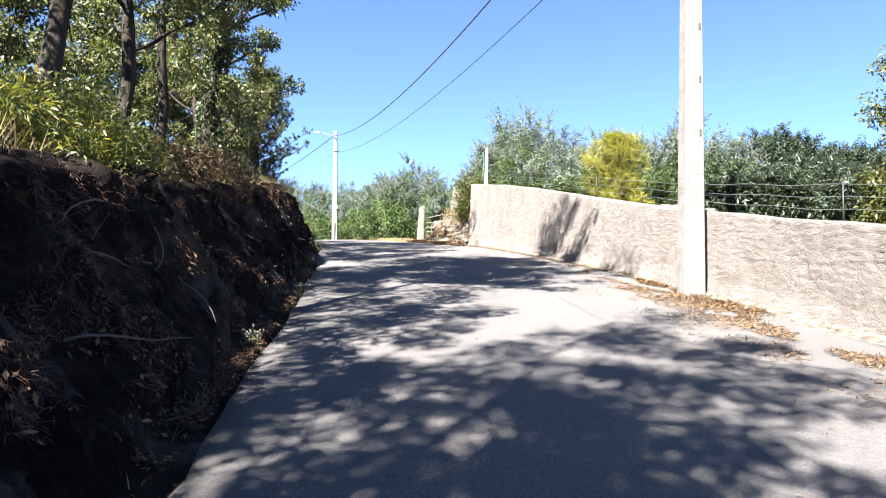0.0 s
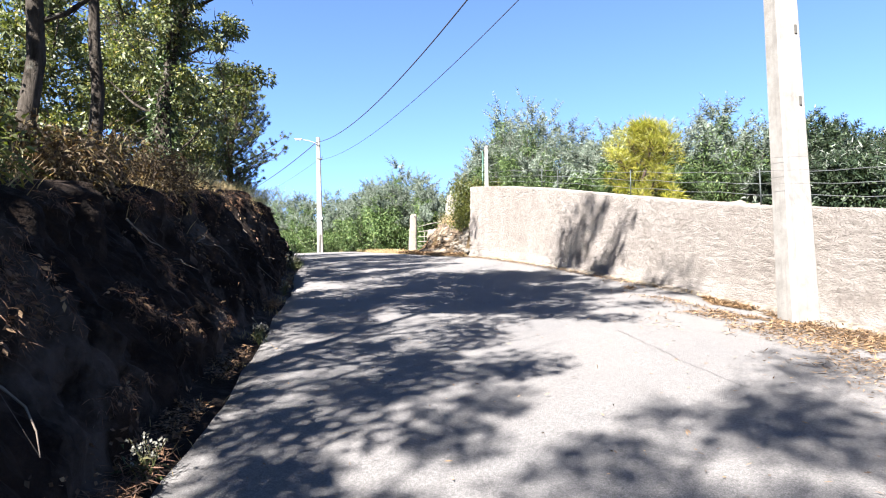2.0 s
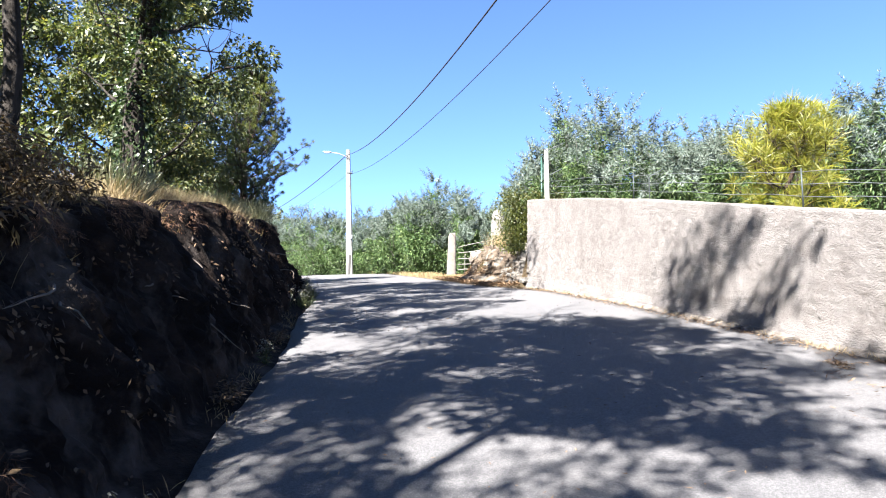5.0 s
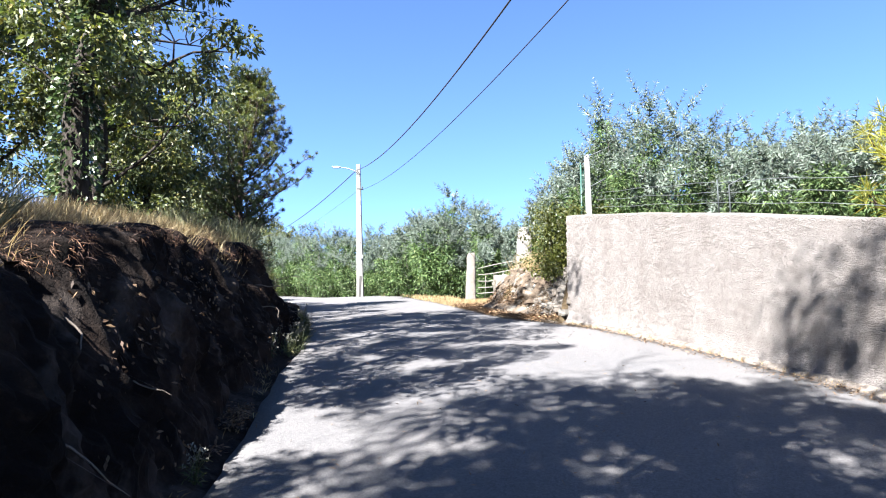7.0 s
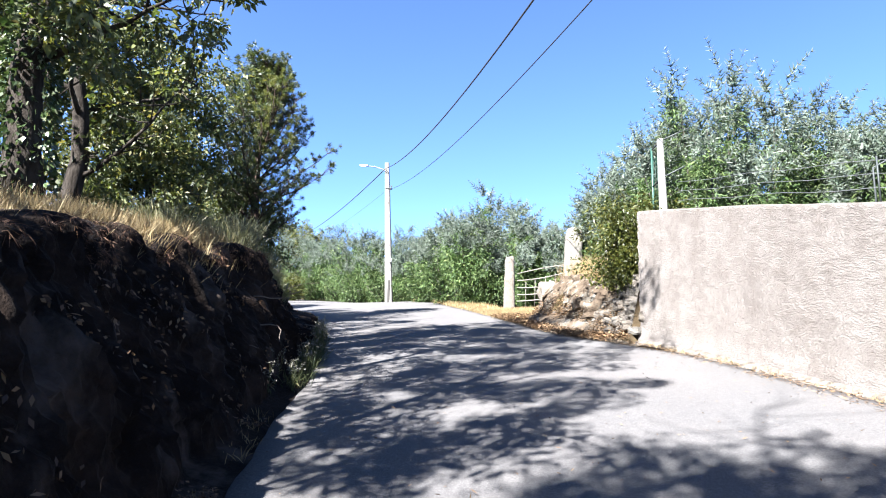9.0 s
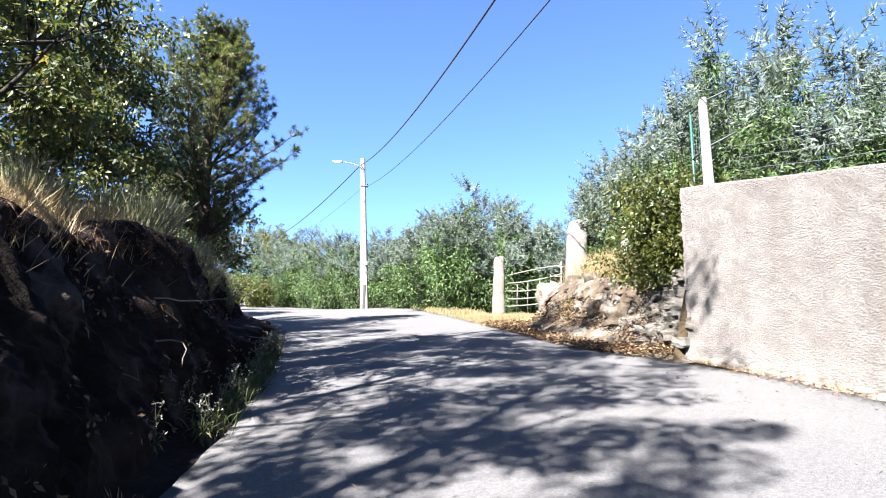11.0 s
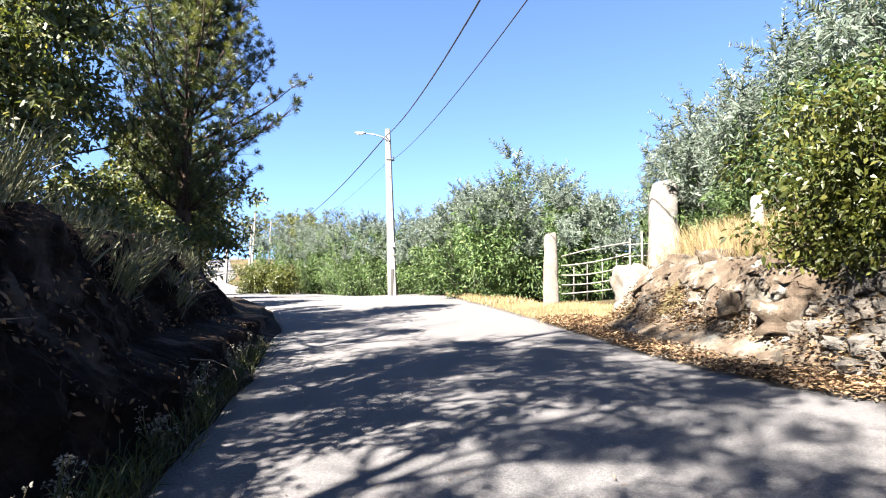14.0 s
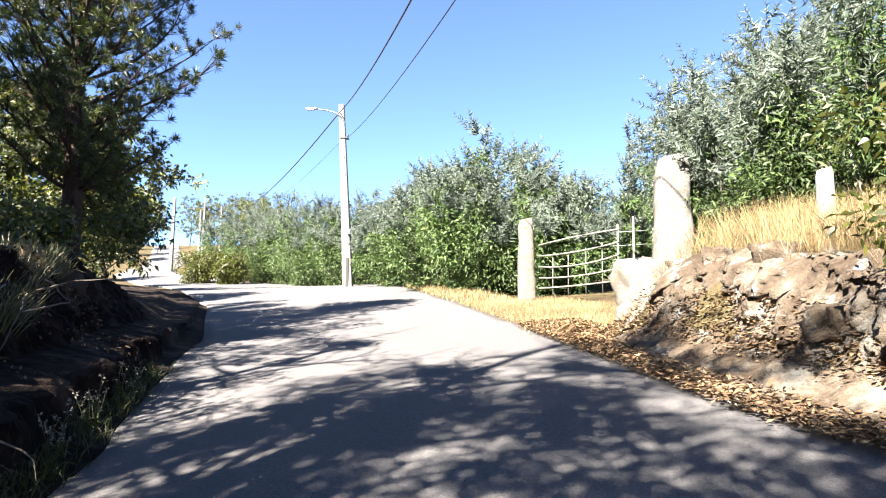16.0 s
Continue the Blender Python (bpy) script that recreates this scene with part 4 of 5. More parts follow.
def shrub(x, y, height, radius, label, seed, material, clumps=60, per=70, leaf=0.09, name="shrub", z=None, group="", narrow=0.5):
    r = random.Random(seed)
    t = empty(name, x, y, (tz(x, y) if z is None else z) - 0.05, label, "shrub", group)
    pieces, ends = [], []
    for k in range(12):
        a = r.uniform(0, 6.283)
        st = branch_path(r, (0, 0, 0), (math.cos(a) * 0.7, math.sin(a) * 0.7, 1.0), max(height, radius) * r.uniform(0.7, 1.05), 5, 0.35, 0.1)
        st = [Vector((p.x * radius / height if radius < height else p.x, p.y * radius / height if radius < height else p.y, min(p.z, height))) for p in st]
        pieces.append(tube(st, [0.016, 0.013, 0.01, 0.008, 0.005, 0.003], 4))
        ends += st[1:]
    v, f = merged(pieces)
    part_of("stem", v, f, OAKBARK, t)
    c = np.array([tuple(r.choice(ends)) for _ in range(clumps)]) + rng.normal(size=(clumps, 3)) * np.array([radius * 0.25, radius * 0.25, height * 0.12])
    c[:, 2] = np.maximum(c[:, 2], 0.08)
    v = leaf_cloud(c, 0.14 + 0.16 * radius, per, leaf, narrow=narrow)
    part_of("foliage", v, quads(len(v) // 4), material, t, "", False)
    return t


def broom(x, y, height, label, seed, stems=260, material=None, group="broom clumps", spread=0.55):
    """A clump of fine upright switches."""
    t = empty("broom_clump", x, y, tz(x, y) - 0.05, label, "shrub", group)
    n = stems
    a = rng.random(n) * 6.283
    q = np.sqrt(rng.random(n))
    base = np.stack([np.cos(a) * q * 0.25, np.sin(a) * q * 0.25, rng.random(n) * 0.15], 1)
    way = np.stack([np.cos(a) * q * spread + rng.normal(size=n) * 0.12, np.sin(a) * q * spread + rng.normal(size=n) * 0.12, np.ones(n)], 1)
    v1 = blades(base, way, height * rng.uniform(0.5, 1.1, n), 0.012, 0.12)
    m = n * 3
    k = rng.integers(0, n, m)
    s = rng.uniform(0.25, 0.9, (m, 1))
    wn = way / np.linalg.norm(way, axis=1, keepdims=True)
    b2 = base[k] + wn[k] * s * height * 0.9
    v2 = blades(b2, wn[k] + rng.normal(size=(m, 3)) * 0.35, height * rng.uniform(0.15, 0.4, m), 0.008, 0.1)
    part_of("main_stem", v1, quads(len(v1) // 4), material or BROOM, t, "", False)
    part_of("side_shoot", v2, quads(len(v2) // 4), material or BROOM, t, "", False)


OAK_LABEL = "leafy oak with a dark trunk on the bank"
oak(-4.2, 6.5, 10.8, 3.0, "leaning oak with a slim dark trunk on the bank", 3, (-0.03, 0.0), 0.40, 370, 70, 0.13, dense=1.8, bias=(1.64, -1.40), thin=0.70)
oak(-4.9, 3.0, 10.6, 2.8, OAK_LABEL, 41, (0.02, 0.0), 0.42, 330, 66, 0.15, dense=1.8, bias=(-1.02, 2.30), thin=1.70)
oak(-6.0, 10.8, 10.0, 2.5, OAK_LABEL, 5, (0.0, 0.0), 0.25, 210, 92, 0.15, leaf=0.105, dense=1.8, bias=(-0.29, -1.34), thin=1.21)
oak(-6.8, 17.0, 10.6, 2.4, "tall oak with an ivy-wrapped trunk on the bank", 8, (-0.01, 0.0), 0.22, 240, 100, 0.21, leaf=0.105, ivy=True, dense=1.8, bias=(-0.25, -2.88), thin=0.99)
oak(-8.4, 19.6, 7.6, 2.2, "two-stemmed oak in dry grass on the bank", 11, (0.0, 0.0), 0.14, 200, 95, 0.17, leaf=0.105, dense=1.8, bias=(-1.50, 2.93), thin=1.90)
oak(-9.9, 24.2, 5.6, 2.0, "young oak beside the pine on the bank", 13, (0.0, 0.0), 0.05, 260, 65, 0.11, leaf=0.13)
oak(-12.6, 15.5, 5.6, 2.8, "broad oak set back on the bank", 14, (0.0, 0.0), 0.06, 260, 65, 0.16, leaf=0.15)
oak(-10.4, 30.0, 4.2, 1.8, "low bushy oak beneath the pine", 15, (0, 0), 0.05, 190, 80, 0.08)
oak(-13.0, 21.0, 8.0, 3.4, "broad oak set back on the bank", 16, (0, 0), 0.06, 300, 70, 0.2, leaf=0.16)
oak(-9.8, 6.0, 5.0, 2.8, "broad oak set back on the bank", 17, (0, 0), 0.06, 240, 65, 0.16, leaf=0.15)
oak(-14.5, 28.5, 7.5, 3.4, "broad oak set back on the bank", 18, (0, 0), 0.06, 300, 80, 0.2, leaf=0.16)
oak(-5.8, 0.6, 9.0, 2.4, OAK_LABEL, 19, (0.0, 0.0), 0.30, 120, 70, 0.17, dense=1.8, bias=(1.26, -1.16), thin=0.92)
oak(-4.6, -4.2, 10.2, 2.9, OAK_LABEL, 23, (0.02, 0.0), 0.30, 430, 75, 0.17, dense=1.8, bias=(0.65, -0.47), thin=0.55)
oak(-6.6, -6.2, 10.0, 2.6, OAK_LABEL, 43, (0.0, 0.0), 0.30, 220, 70, 0.16)
oak(-4.4, -10.0, 10.5, 3.0, OAK_LABEL, 29, (0.02, 0.0), 0.30, 220, 70, 0.18)
oak(-6.7, 13.6, 9.6, 2.5, OAK_LABEL, 37, (0.01, 0.0), 0.42, 115, 92, 0.14, leaf=0.10, dense=1.8, bias=(2.63, 0.27), thin=1.24)
pine(-9.1, 28.0, 6.9, 2.5, "dark maritime pine with yellow-tipped upper branches", 31, PINELEAF, per=48, needle=0.15, width=0.012, whorls=13, lean=(0.012, 0), tufts=6, fresh=NEWSHOOT)
pine(4.5, 15.8, 1.95, 0.95, "young bright yellow-green pine behind the wall", 33, YOUNGPINE, "young_pine", 0.06, 22, 0.22, 6, 0.011, tufts=3)

ACL = "bushy grey-green wattle with feathery silvery shoots"
for i, (x, y, top, rad) in enumerate(((-2.0, 37.6, 10.7, 2.2), (-3.7, 39.6, 11.1, 2.2), (-0.6, 36.0, 9.0, 1.7), (1.0, 41.5, 9.9, 2.2), (-5.6, 43.5, 10.0, 2.0), (-7.0, 48.6, 10.5, 2.2),
                                      (-9.6, 51.5, 12.0, 2.5), (-12.5, 54.0, 12.4, 2.6), (-15.0, 58.5, 13.4, 2.7), (-18.2, 61.5, 14.0, 2.7), (-21.8, 65.5, 14.6, 2.9), (-2.6, 44.5, 10.6, 2.4), (4.5, 44, 10.6, 2.6))):
    acacia(x, y, top - tz(x, y), rad, ACL, 50 + i, 26, 0.9, leaf=0.15, per=135, silver=0.75, pale=0.90, group="hedge of wattles by the bend")
acacia(1.9, 37.5, 11.2 - tz(1.9, 37.5), 1.25, "thin airy wattle sapling behind the gate", 70, 9, 0.8, silver=0.3, group="wattles behind the gate")
for i, (x, y, top, rad) in enumerate(((1.9, 30.5, 9.9, 1.5), (2.1, 28.3, 9.6, 1.5), (2.6, 25.8, 9.8, 1.7), (3.4, 28.4, 10.7, 1.6), (2.9, 22.9, 9.4, 1.8), (4.6, 23.5, 8.4, 1.8), (5.9, 20.8, 7.4, 1.9), (4.6, 19.2, 6.8, 1.4), (8.0, 19.2, 7.8, 1.7),
                                      (6.6, 24.5, 8.8, 2.0), (9.5, 22.5, 7.6, 2.0))):
    acacia(x, y, top - tz(x, y), rad, ACL, 80 + i, 26, 0.95, group="wattles behind the wall", silver=0.62, leaf=0.105, narrow=0.25, per=250 if x < 6 else 120, pale=0.74)
for i, (x, y, top, rad) in enumerate(((11.5, 21.5, 8.3, 1.7), (13.6, 21.8, 8.1, 1.8), (15.5, 20.5, 7.4, 2.0), (10.2, 25.5, 8.0, 2.0), (7.9, 15.2, 5.3, 1.2), (10.0, 16.4, 5.9, 1.5), (12.6, 16.6, 5.7, 1.5))):
    acacia(x, y, top - tz(x, y), rad, "dark green conifer-like bush behind the wall", 95 + i, 26, 0.9, False, "dark bushes behind the wall", DARKLEAF, per=100, leaf=0.14)
oak(11.2, 13.2, 5.0, 1.6, "dark-leaved oak standing in the field behind the wall", 101, (0, 0), 0.25, 190, 80, 0.12, group="field trees")
oak(-15.6, 58.0, 7.2, 1.5, "thin brownish tree rising above the wattles", 103, (0, 0), 0.45, 60, 45, 0.09, group="far trees")
for i, (x, y, h, rad) in enumerate(((-19.5, 58.6, 2.0, 1.6), (-22.6, 60.5, 2.0, 1.7), (-25.8, 67.0, 2.4, 1.9))):
    shrub(x, y, h, rad, "low yellow-green shrub on the verge of the bend", 110 + i, LIME, 90, 80, 0.16, group="verge shrubs")
for i, (x, y, h, rad) in enumerate(((-19, 44, 5.5, 2.8), (-26, 52, 6.0, 3.0), (-34, 62, 6.0, 3.2), (-16, 37, 5.5, 2.6), (-46.5, 88, 7.5, 4.0), (-52, 99, 8, 3.8), (-60.5, 112, 9, 5), (-68, 126, 10, 5), (-66, 153, 12, 6), (-77, 166, 13, 6.5), (-56, 150, 11, 5.5), (-43, 122, 8.5, 4), (-50, 133, 9, 4), (-60, 140, 9, 4.2), (-70, 135, 9, 4.2), (-36, 112, 8, 4), (-30, 88, 7, 3.2))):
    oak(x, y, h, rad, "rounded green tree beside the far lane", 120 + i, (0, 0), 0.10, 150, 46, 0.14, leaf=0.25, group="far trees")
for x, y, s_, sd in ((5.0, 13.0, 0.55, 61), (5.35, 12.4, 0.45, 63), (5.6, 13.5, 0.5, 65)):
    b_ = part("boulder", stone_mesh(s_ * 1.6, s_ * 1.2, s_, sd, 0.2, 6), GRANITE, None, "", True)
    b_.matrix_world = pose(x, y, float(at(WALLTOP, y)) - 0.42, 0, 0, sd * 31)
    tagged(b_, "pale granite boulder behind the retaining wall", "boulder", "boulders behind the wall")
shrub(8.6, 11.6, 1.7, 0.7, "dull yellow-brown shrub behind the wall", 142, LIME, 80, 60, 0.09)
shrub(1.05, 22.4, 1.5, 1.0, "leafy yellow-green shrub growing from the stone wall", 140, LIME, 150, 110, 0.075, z=4.75)
shrub(1.75, 22.7, 1.6, 0.9, "leafy yellow-green shrub growing on the bank", 141, LIME, 110, 105, 0.075, z=4.95)


# ---- grass, litter, small plants ----
def grass(name, label, pts, height, material, per=14, width=0.010, spread=0.12, lean=0.35, bend=0.15):
    """A patch of blades standing on the land at the given places."""
    p = np.asarray(pts, float)
    n = len(p) * per
    b = np.repeat(p, per, axis=0)[:, :2] + rng.normal(size=(n, 2)) * spread
    z = np.repeat(p[:, 2], per) if p.shape[1] > 2 else terrain(b[:, 0], b[:, 1])
    base = np.column_stack([b, z - 0.03])
    way = np.column_stack([rng.normal(size=(n, 2)) * lean, np.ones(n)])
    h = height * rng.uniform(0.45, 1.15, n)
    v = blades(base, way, h, width, bend)
    ob = part_of(name, v, quads(n), material, None, "", False)
    tagged(ob, label, "grass", kind="stuff")


def along_left(n, y0, y1, d0, d1):
    y = rng.uniform(y0, y1, n)
    return np.column_stack([at(LEFT, y) - rng.uniform(d0, d1, n), y])


def along_right(n, y0, y1, d0, d1, line=None):
    y = rng.uniform(y0, y1, n)
    return np.column_stack([at(RIGHT if line is None else line, y) + rng.uniform(d0, d1, n), y])


grass("dry_grass", "tall dry straw grass along the bank's crest", along_left(1300, 11.0, 19.5, 1.30, 2.8), 0.46, STRAW, 24, 0.006)
grass("dry_grass", "thin dry grass along the bank's crest", along_left(420, 1.0, 11.5, 1.3, 2.6), 0.48, STRAW, 14, 0.009)
grass("dry_grass", "dry grass thinning out along the bank's crest", along_left(350, 20.5, 28.0, 1.3, 2.8), 0.32, STRAW, 12, 0.009)
grass("undergrowth", "green undergrowth beneath the bank's trees", along_left(600, 0.0, 29.0, 3.2, 6.0), 0.55, GREENBLADE, 12, 0.018, 0.2, 0.6, 0.35)
grass("dry_grass", "tall golden grass on top of the low bank", along_right(420, 22.9, 26.6, 1.25, 3.0), 0.66, STRAW, 30, 0.0045)
grass("dry_grass", "pale dry grass in front of the field gate", along_right(900, 26.9, 33.2, 0.05, 2.2), 0.17, STRAW, 22, 0.006)
grass("dry_grass", "dry grass at the foot of the wattle hedge", along_right(500, 33.0, 47.0, 0.0, 1.1), 0.28, STRAW, 10, 0.014)
grass("verge_grass", "yellowing verge grass round the far bend", along_right(500, 47.0, 72.0, 0.0, 3.0), 0.40, GREENBLADE, 10, 0.025)
grass("verge_grass", "green tufts along the foot of the bank", along_left(130, 18.0, 25.5, 0.02, 0.30), 0.32, GREENBLADE, 14, 0.009, 0.07, 0.4, 0.25)
grass("verge_grass", "sparse dry tufts along the foot of the bank", along_left(70, 2.0, 17.0, 0.05, 0.30), 0.16, STRAW, 8, 0.006, 0.05, 0.6)
yw = rng.uniform(2.0, 21.0, 300)
grass("dry_grass", "short dry tufts along the foot of the wall", np.column_stack([at(WALLX, yw) - 0.10, yw, road_z(at(WALLX, yw), yw)]), 0.10, STRAW, 10, 0.006, 0.04, 0.6)


def litter(name, label, xy, size, material, z_of, lift=0.03, narrow=0.5):
    n = len(xy)
    z = z_of(xy[:, 0], xy[:, 1]) + rng.uniform(0.004, lift, n)
    way = np.column_stack([rng.normal(size=(n, 2)), rng.normal(size=n) * 0.25])
    side = np.cross(way, np.column_stack([rng.normal(size=(n, 2)) * 0.4, np.ones(n)]))
    v = blades(np.column_stack([xy, z]), way, size * rng.uniform(0.6, 1.3, n), size * narrow, 0.02, side)
    tagged(part_of(name, v, quads(n), material, None, "", False), label, "leaf litter", kind="stuff")


def road_top(x, y):
    f = (x - at(LEFT, y)) / (at(RIGHT, y) - at(LEFT, y))
    return road_z(x, y) + 0.02 * (1 - (2 * np.clip(f, 0, 1) - 1) ** 2) + 0.008


n = 60000
yy = rng.uniform(1.5, 12.5, n)
dd = np.abs(rng.normal(size=n)) * np.where(yy < 10, 0.62, 0.3)
keep = np.array([fbm((a, b, 50), 0.9) for a, b in zip(dd * 2, yy)]) > -0.05
litter("leaf_litter", "orange pine needles and dry leaves along the wall's foot", np.column_stack([at(WALLX, yy) - 0.17 - dd, yy])[keep], 0.062, LITTER, road_top, 0.012, 0.15)
n = 2600
yy = rng.uniform(12.5, 21.2, n)
litter("leaf_litter", "thin dry leaves along the wall's foot", np.column_stack([at(WALLX, yy) - 0.16 - np.abs(rng.normal(size=n)) * 0.16, yy]), 0.05, LITTER, road_top, 0.015, 0.2)
n = 16000
yy = rng.uniform(-1.0, 17.5, n)
yy = yy[np.array([fbm((0, a, 80), 0.8) for a in yy]) > 0.12]
n = len(yy)
d = np.abs(rng.normal(size=n)) * 0.16 - 0.06
yn = rng.normal(5.1, 0.5, 1500)
litter("leaf_litter", "drift of orange pine needles at the bank's foot", np.column_stack([at(LEFT, yn) - 0.02 - np.abs(rng.normal(size=1500)) * 0.12, yn]), 0.07, RUSTNEEDLE, lambda a, b: np.maximum(terrain(a, b), road_z(a, b)) + 0.05, 0.05, 0.12)
litter("leaf_litter", "brown leaves and needles gathered at the bank's foot", np.column_stack([at(LEFT, yy) - 0.10 - d, yy]), 0.05, BROWNLITTER, lambda a, b: np.maximum(terrain(a, b), road_z(a, b)) + 0.02, 0.06, 0.3)
n = 17000
yy = rng.uniform(21.3, 28.2, n)
litter("leaf_litter", "brown dead leaves on the low bank's slope", np.column_stack([at(RIGHT, yy) + rng.uniform(-0.15, 0.80, n), yy]), 0.055, LITTER, lambda a, b: np.maximum(terrain(a, b), road_z(a, b)) + 0.03, 0.08, 0.45)
n = 1500
yy = rng.uniform(0.0, 20.0, n)
ff = rng.random(n)
litter("leaf_litter", "scattered pine needles and small leaves on the lane", np.column_stack([at(LEFT, yy) + ff * (at(RIGHT, yy) - at(LEFT, yy)), yy]), 0.05, LITTER, road_top, 0.008, 0.2)


def flower_weed(x, y, h, seed):
    """A branching weed with pale seed heads."""
    r = random.Random(seed)
    z = max(tz(x, y), float(road_z(x, y)))
    t = empty("flowering_weed", x, y, z - 0.03, "spindly weed with pale dry seed heads at the lane's edge", "weed", "weeds along the bank's foot")
    heads = []
    for k in range(7):
        a = r.uniform(0, 6.283)
        st = branch_path(r, (0, 0, 0), (math.cos(a) * 0.35, math.sin(a) * 0.35, 1), h * r.uniform(0.6, 1.05), 4, 0.2, 0.1)
        pieces = [tube(st, [0.006, 0.005, 0.004, 0.003, 0.002], 4, False)]
        heads.append(st[-1])
        for q in (2, 3):
            tip = st[q] + Vector((r.uniform(-0.08, 0.08), r.uniform(-0.08, 0.08), r.uniform(0.06, 0.14)))
            pieces.append(tube([st[q], tip], [0.003, 0.002], 3, False))
            heads.append(tip)
        v, f = merged(pieces)
        part_of("stem", v, f, GREENBLADE, t)
    c = np.array([tuple(p) for p in heads])
    v = leaf_cloud(c, 0.014, 7, 0.02, 1.0, 0.0, 0.6)
    tagged(part_of("seed_head", v, quads(len(v) // 4), FLOWER, t, "pale dry seed head", False), kind="stuff")
    b = np.repeat(c[:7] * 0.45, 8, axis=0) + rng.normal(size=(56, 3)) * 0.03
    v = blades(b, rng.normal(size=(56, 3)) + np.array([0, 0, 0.4]), 0.08, 0.014, 0.3)
    part_of("foliage", v, quads(56), GREENBLADE, t, "", False)


for k, (y, d, h) in enumerate(((17.4, 0.32, 0.42), (17.9, 0.12, 0.40), (18.2, 0.42, 0.45), (18.7, 0.10, 0.46), (19.3, 0.2, 0.4), (20.3, 0.12, 0.36), (21.3, 0.15, 0.45), (21.7, 0.30, 0.4), (22.4, 0.1, 0.46), (23.1, 0.12, 0.5), (24.0, 0.15, 0.4), (9.2, 0.06, 0.22), (5.8, 0.08, 0.2), (13.0, 0.1, 0.3))):
    flower_weed(float(at(LEFT, y)) - d, y, h, 200 + k)

# broom and ferns on the crest
for k, (y, d, h) in enumerate(((19.2, 1.5, 0.62), (20.2, 1.7, 0.70), (21.0, 1.5, 0.60), (21.8, 1.45, 0.62), (22.6, 1.6, 0.70), (23.4, 1.4, 0.6), (24.3, 1.6, 0.6), (18.0, 2.0, 0.6), (12.4, 1.8, 0.55), (25.2, 1.7, 0.5))):
    broom(float(at(LEFT, y)) - d + 0.1, y, h * 1.0, "clump of dry grey-green broom on the bank's crest", 230 + k)
for k, (y, d, h, rad) in enumerate(((4.3, 1.75, 0.7, 0.6), (5.2, 1.6, 0.6, 0.6), (5.5, 2.1, 0.95, 0.7), (6.1, 1.7, 0.75, 0.6), (6.7, 1.9, 0.7, 0.6), (7.4, 1.6, 0.6, 0.6), (8.2, 1.7, 0.55, 0.6), (9.4, 1.6, 0.7, 0.7), (10.4, 1.7, 0.6, 0.6))):
    shrub(float(at(LEFT, y)) - d, y, h, rad, "yellow-green fern growth on the bank's crest" if y < 6.4 else "browned bracken on the bank's crest", 250 + k, FERN if y < 6.4 else DRYFERN, 70, 70, 0.08, "fern_clump", group="ferns on the crest", narrow=0.22)
for k, (y, d, h, rad) in enumerate(((2.0, 2.4, 1.2, 0.9), (6.6, 2.6, 1.1, 0.9), (9.0, 3.8, 1.2, 1.0), (11.2, 4.2, 1.1, 0.9), (13.2, 5.0, 1.2, 1.0), (16.0, 5.0, 1.2, 1.0), (20.8, 4.6, 1.2, 1.0), (23.0, 4.8, 1.3, 1.0), (25.4, 2.6, 1.1, 0.9), (27.0, 2.4, 0.9, 0.8))):
    shrub(float(at(LEFT, y)) - d, y, h, rad, "dark green bramble thicket under the trees", 270 + k, OAKLEAF, 80, 45, 0.11, "bramble_thicket", group="thickets under the trees")

# twigs and roots on the bank face
r = random.Random(12)
for k in range(34):
    y = r.uniform(3.0, 24)
    f = r.uniform(0.25, 0.95)
    x = float(at(LEFT, y)) - 0.35 - 0.62 * f
    z = float(road_z(at(LEFT, y), y)) + f * float(at(BANKH, y))
    st = branch_path(r, (0, 0, 0), (r.uniform(0.2, 0.7), r.uniform(-1, 1), r.uniform(-0.8, 0.2)), r.uniform(0.3, 0.8), 6, 0.5, -0.05)
    v, fc = tube(st, [0.010, 0.009, 0.008, 0.007, 0.005, 0.004, 0.002], 5)
    ob = part_of("root", v, fc, TWIG)
    ob.location = (x - 0.08, y, z)
    tagged(ob, "thin pale root hanging from the earth bank", "root", "roots in the bank")



def bank_drape(name, label, n, y0, y1, u0, u1, size, material, patch, narrow=0.12):
    """Needles and leaves caught on the bank's face, in drifts."""
    ys = BANK[:, 0, 1]
    rows = np.nonzero((ys > y0) & (ys < y1))[0]
    i, j = rng.choice(rows, n), rng.integers(int(u0 * BANK.shape[1]), int(u1 * BANK.shape[1]), n)
    p = BANK[i, j] + rng.normal(size=(n, 3)) * np.array([0.0, 0.035, 0.0])
    f = rng.random((n, 1))
    p = p * f + BANK[i, np.minimum(j + 1, BANK.shape[1] - 1)] * (1 - f)
    keep = np.array([fbm((q[1], q[2] * 1.6, 44), 1.3) for q in p]) > patch
    p = p[keep] + np.array([0.015, 0, 0.012])
    m = len(p)
    way = np.column_stack([0.5 + 0.4 * rng.normal(size=m), rng.normal(size=m), -0.5 + 0.5 * rng.normal(size=m)])
    v = blades(p, way, size * rng.uniform(0.4, 1.2, m), size * narrow, 0.1)
    tagged(part_of(name, v, quads(m), material, None, "", False), label, "leaf litter", kind="stuff")


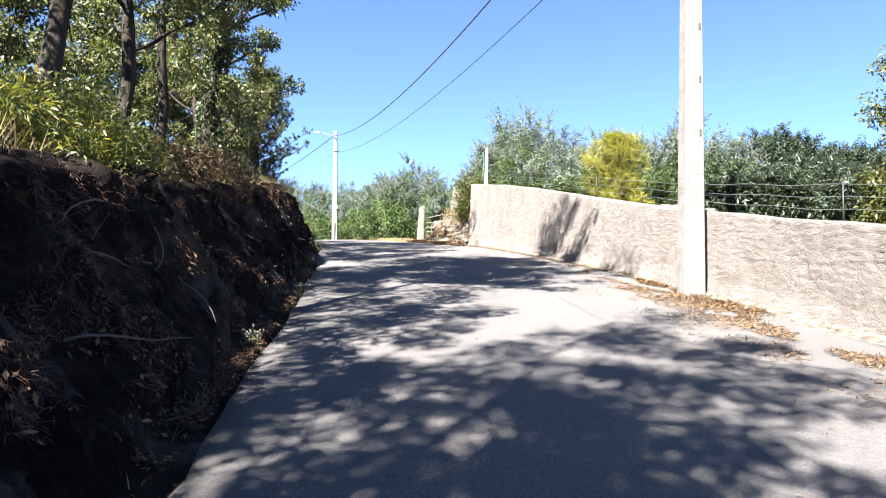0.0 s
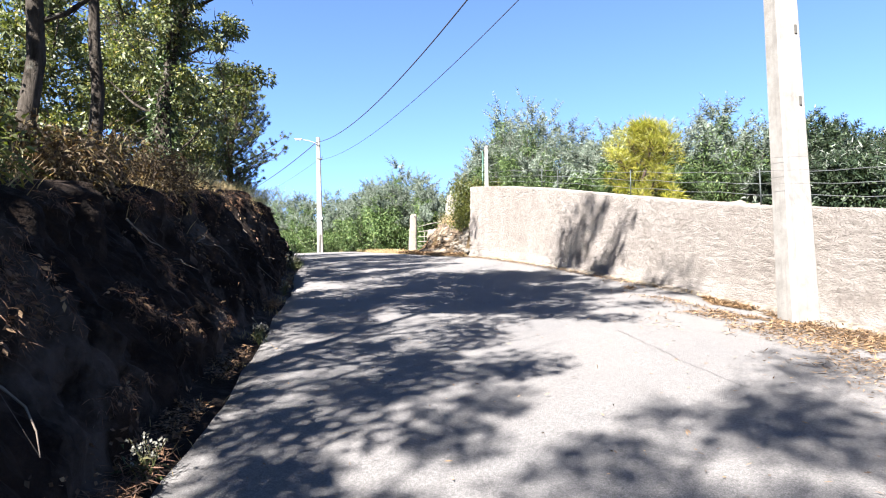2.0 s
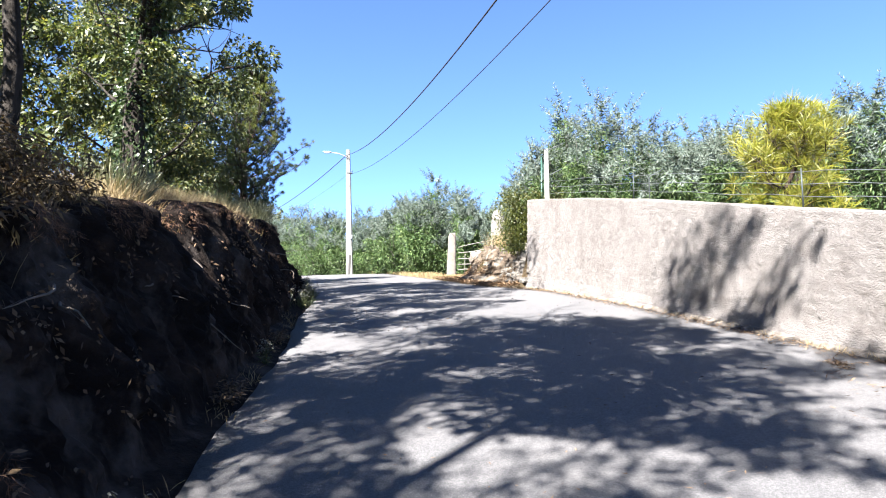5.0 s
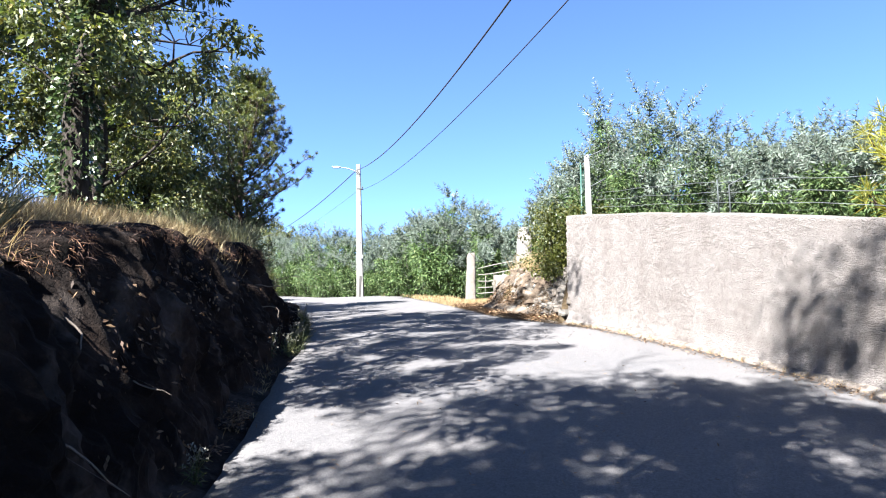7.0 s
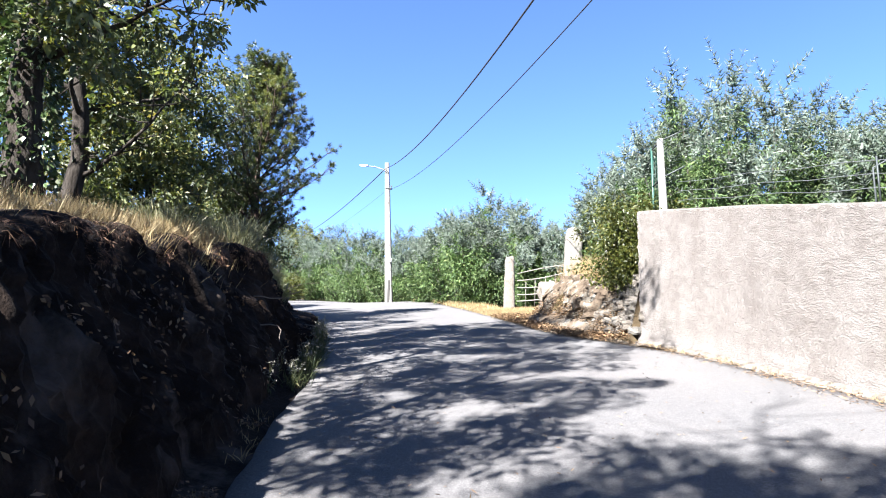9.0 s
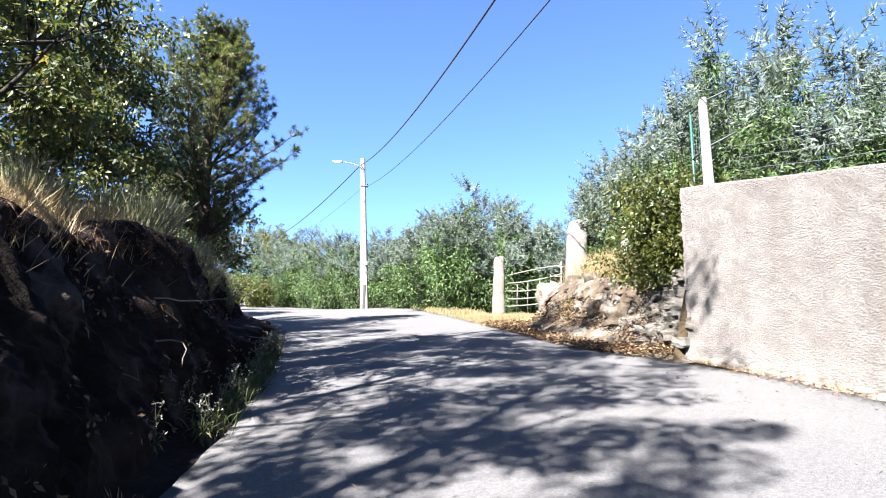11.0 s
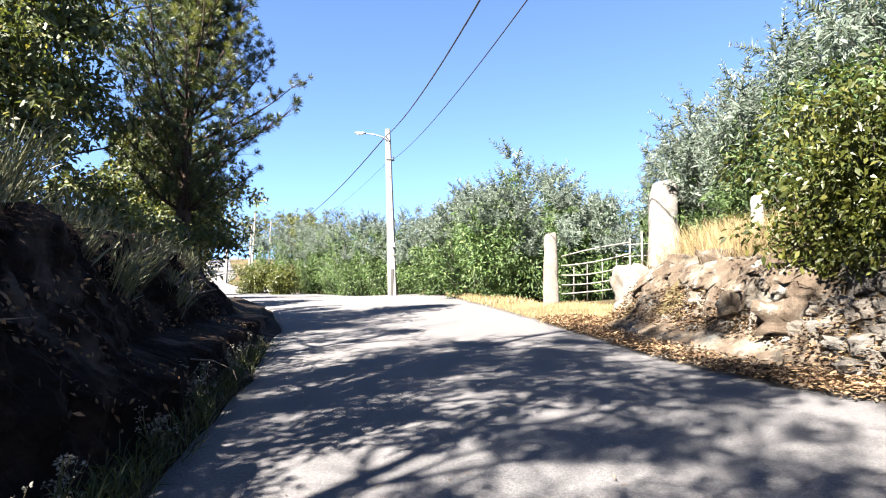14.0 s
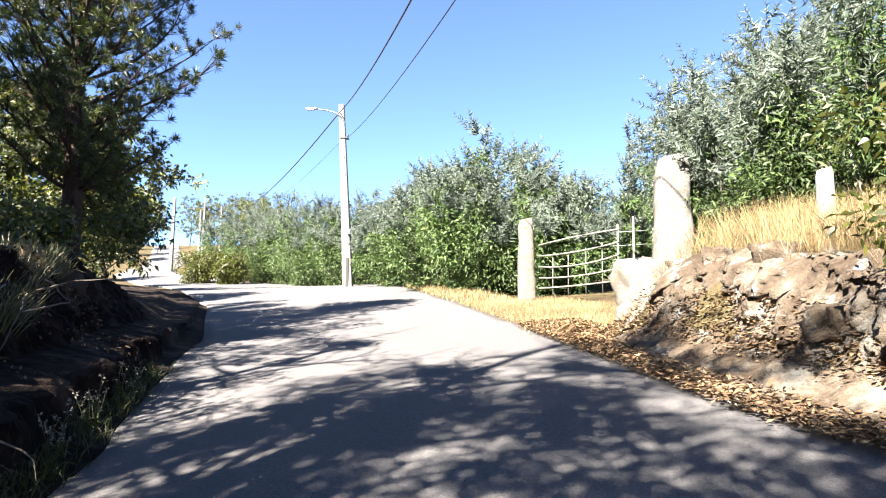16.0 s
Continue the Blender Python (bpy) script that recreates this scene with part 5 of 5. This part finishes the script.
bank_drape("needle_litter", "rusty pine needles caught on the earth bank", 30000, 0.5, 9.0, 0.2, 0.72, 0.085, RUSTNEEDLE, 0.16, 0.05)
bank_drape("needle_litter", "brown needles and leaves under the bank's crest", 18000, 8.0, 26.0, 0.60, 0.76, 0.08, RUSTNEEDLE, 0.05, 0.06)
bank_drape("dead_leaves", "dead brown leaves on the bank's ledges", 9000, 1.0, 26.0, 0.12, 0.6, 0.06, BROWNLITTER, 0.15, 0.4)


# cracks and joints in the lane
def road_line(points, width, name="joint"):
    vs, fs = [], []
    pts = []
    for (ax, ay), (bx, by) in zip(points, points[1:]):
        m = max(2, int(math.hypot(bx - ax, by - ay) / 0.08))
        pts += [(ax + (bx - ax) * i / m, ay + (by - ay) * i / m) for i in range(m)]
    for i, (a, b) in enumerate(pts):
        w = width * (0.6 + 0.8 * abs(fbm((a, b, 70), 3.0)))
        jx = 0.025 * fbm((a, b, 60), 4.0)
        q = pts[min(i + 1, len(pts) - 1)]
        o = pts[max(i - 1, 0)]
        dx, dy = q[0] - o[0], q[1] - o[1]
        ln = math.hypot(dx, dy) or 1
        nx, ny = -dy / ln, dx / ln
        for s in (-1, 1):
            px, py = a + nx * (jx + s * w), b + ny * (jx + s * w)
            f = (px - float(at(LEFT, py))) / float(at(RIGHT, py) - at(LEFT, py))
            vs.append((px, py, float(road_z(px, py)) + 0.02 * (1 - (2 * f - 1) ** 2) + 0.012 * fbm((px, py, 1), 0.7) + 0.004))
    for i in range(len(pts) - 1):
        fs.append((2 * i, 2 * i + 1, 2 * i + 3, 2 * i + 2))
    part_of(name, vs, fs, TAR, road, "dark crack in the asphalt")


road_line([(1.78, 9.0), (1.92, 7.7), (2.05, 6.9), (2.5, 6.4)], 0.0035)
road_line([(3.4, 5.6), (2.9, 4.8), (3.2, 4.0), (2.7, 3.2)], 0.003)
road_line([(2.6, 8.9), (3.2, 8.1), (3.3, 7.4)], 0.002)


# dusty strip of earth along the wall's foot
def dust_strip():
    ys = np.arange(1.0, 21.2, 0.06)
    cols = 7
    rows = []
    for y in ys:
        x1 = float(at(WALLX, y)) - 0.035
        wide = max(0.06, (0.30 if y < 10.5 else 0.12) + 0.20 * fbm((0, y, 90), 0.8) + 0.07 * fbm((0, y, 95), 4.0))
        xs = np.linspace(x1 - wide, x1, cols)
        zs = road_z(xs, y) + np.linspace(0.004, 0.045, cols) + np.array([0.012 * fbm((a, y, 97), 6.0) for a in xs])
        zs[0] -= 0.03
        rows.append(np.stack([xs, np.full(cols, y), zs], 1))
    ob = new("verge_dust", mesh_of("verge_dust", np.concatenate(rows), grid_faces(len(rows), cols), DUST))
    tagged(ob, "strip of pale dusty earth along the wall's foot", "earth", kind="structure")


def make_dust():
    m = Mat("sandy_dust")
    c = m.ramp(m.noise(9, 6, 0.7), [(0.38, (0.0383, 0.0321, 0.0268)), (0.52, (0.0918, 0.0803, 0.0688)), (0.66, (0.153, 0.136, 0.119))])
    c = m.mix(m.ramp(m.noise(60, 3, 0.7), [(0.53, 0.0), (0.66, 0.7)]), c, (0.0459, 0.0344, 0.026))
    m.bump(m.noise(50, 4, 0.7), 0.7, 0.015)
    return m.done(c, 0.96, 0, 0.1)


DUST = make_dust()
dust_strip()


def pale_sapling(x, y, z, top, label, seed):
    """A thin leaning stem with bare side twigs and a little foliage at the top."""
    r = random.Random(seed)
    t = empty("sapling", x, y, z, label, "tree", "pale saplings on the bank")
    p1 = Vector(top) - Vector((x, y, z))
    st = [p1 * s + Vector((0.03 * math.sin(s * 7 + seed), 0.02, 0)) for s in (0, 0.2, 0.4, 0.6, 0.8, 1.0)]
    v, f = tube(st, [0.022, 0.02, 0.017, 0.014, 0.010, 0.006], 7)
    part_of("trunk", v, f, PALETWIG, t)
    ends = []
    for k in range(6):
        b = st[2 + k % 4]
        tw = branch_path(r, b, (r.uniform(-1, 1), r.uniform(-0.5, 0.5), r.uniform(0.3, 1)), r.uniform(0.3, 0.6), 3, 0.3, 0.1)
        v, f = tube(tw, [0.008, 0.006, 0.004, 0.002], 5)
        part_of("twig", v, f, PALETWIG, t)
        ends.append(tuple(tw[-1]))
    v = leaf_cloud(np.array(ends), 0.16, 22, 0.07)
    part_of("foliage", v, quads(len(v) // 4), ACACIA, t, "", False)


PALETWIG = make_plain("pale_bark", (0.24, 0.215, 0.18), 0.9)
pale_sapling(1.95, 25.6, tz(1.95, 25.6) - 0.05, (1.45, 25.6, 7.0), "thin pale leaning sapling in golden grass", 3)
pale_sapling(2.3, 25.2, tz(2.3, 25.2) - 0.05, (2.0, 25.3, 7.2), "thin pale sapling beside the boundary stone", 6)
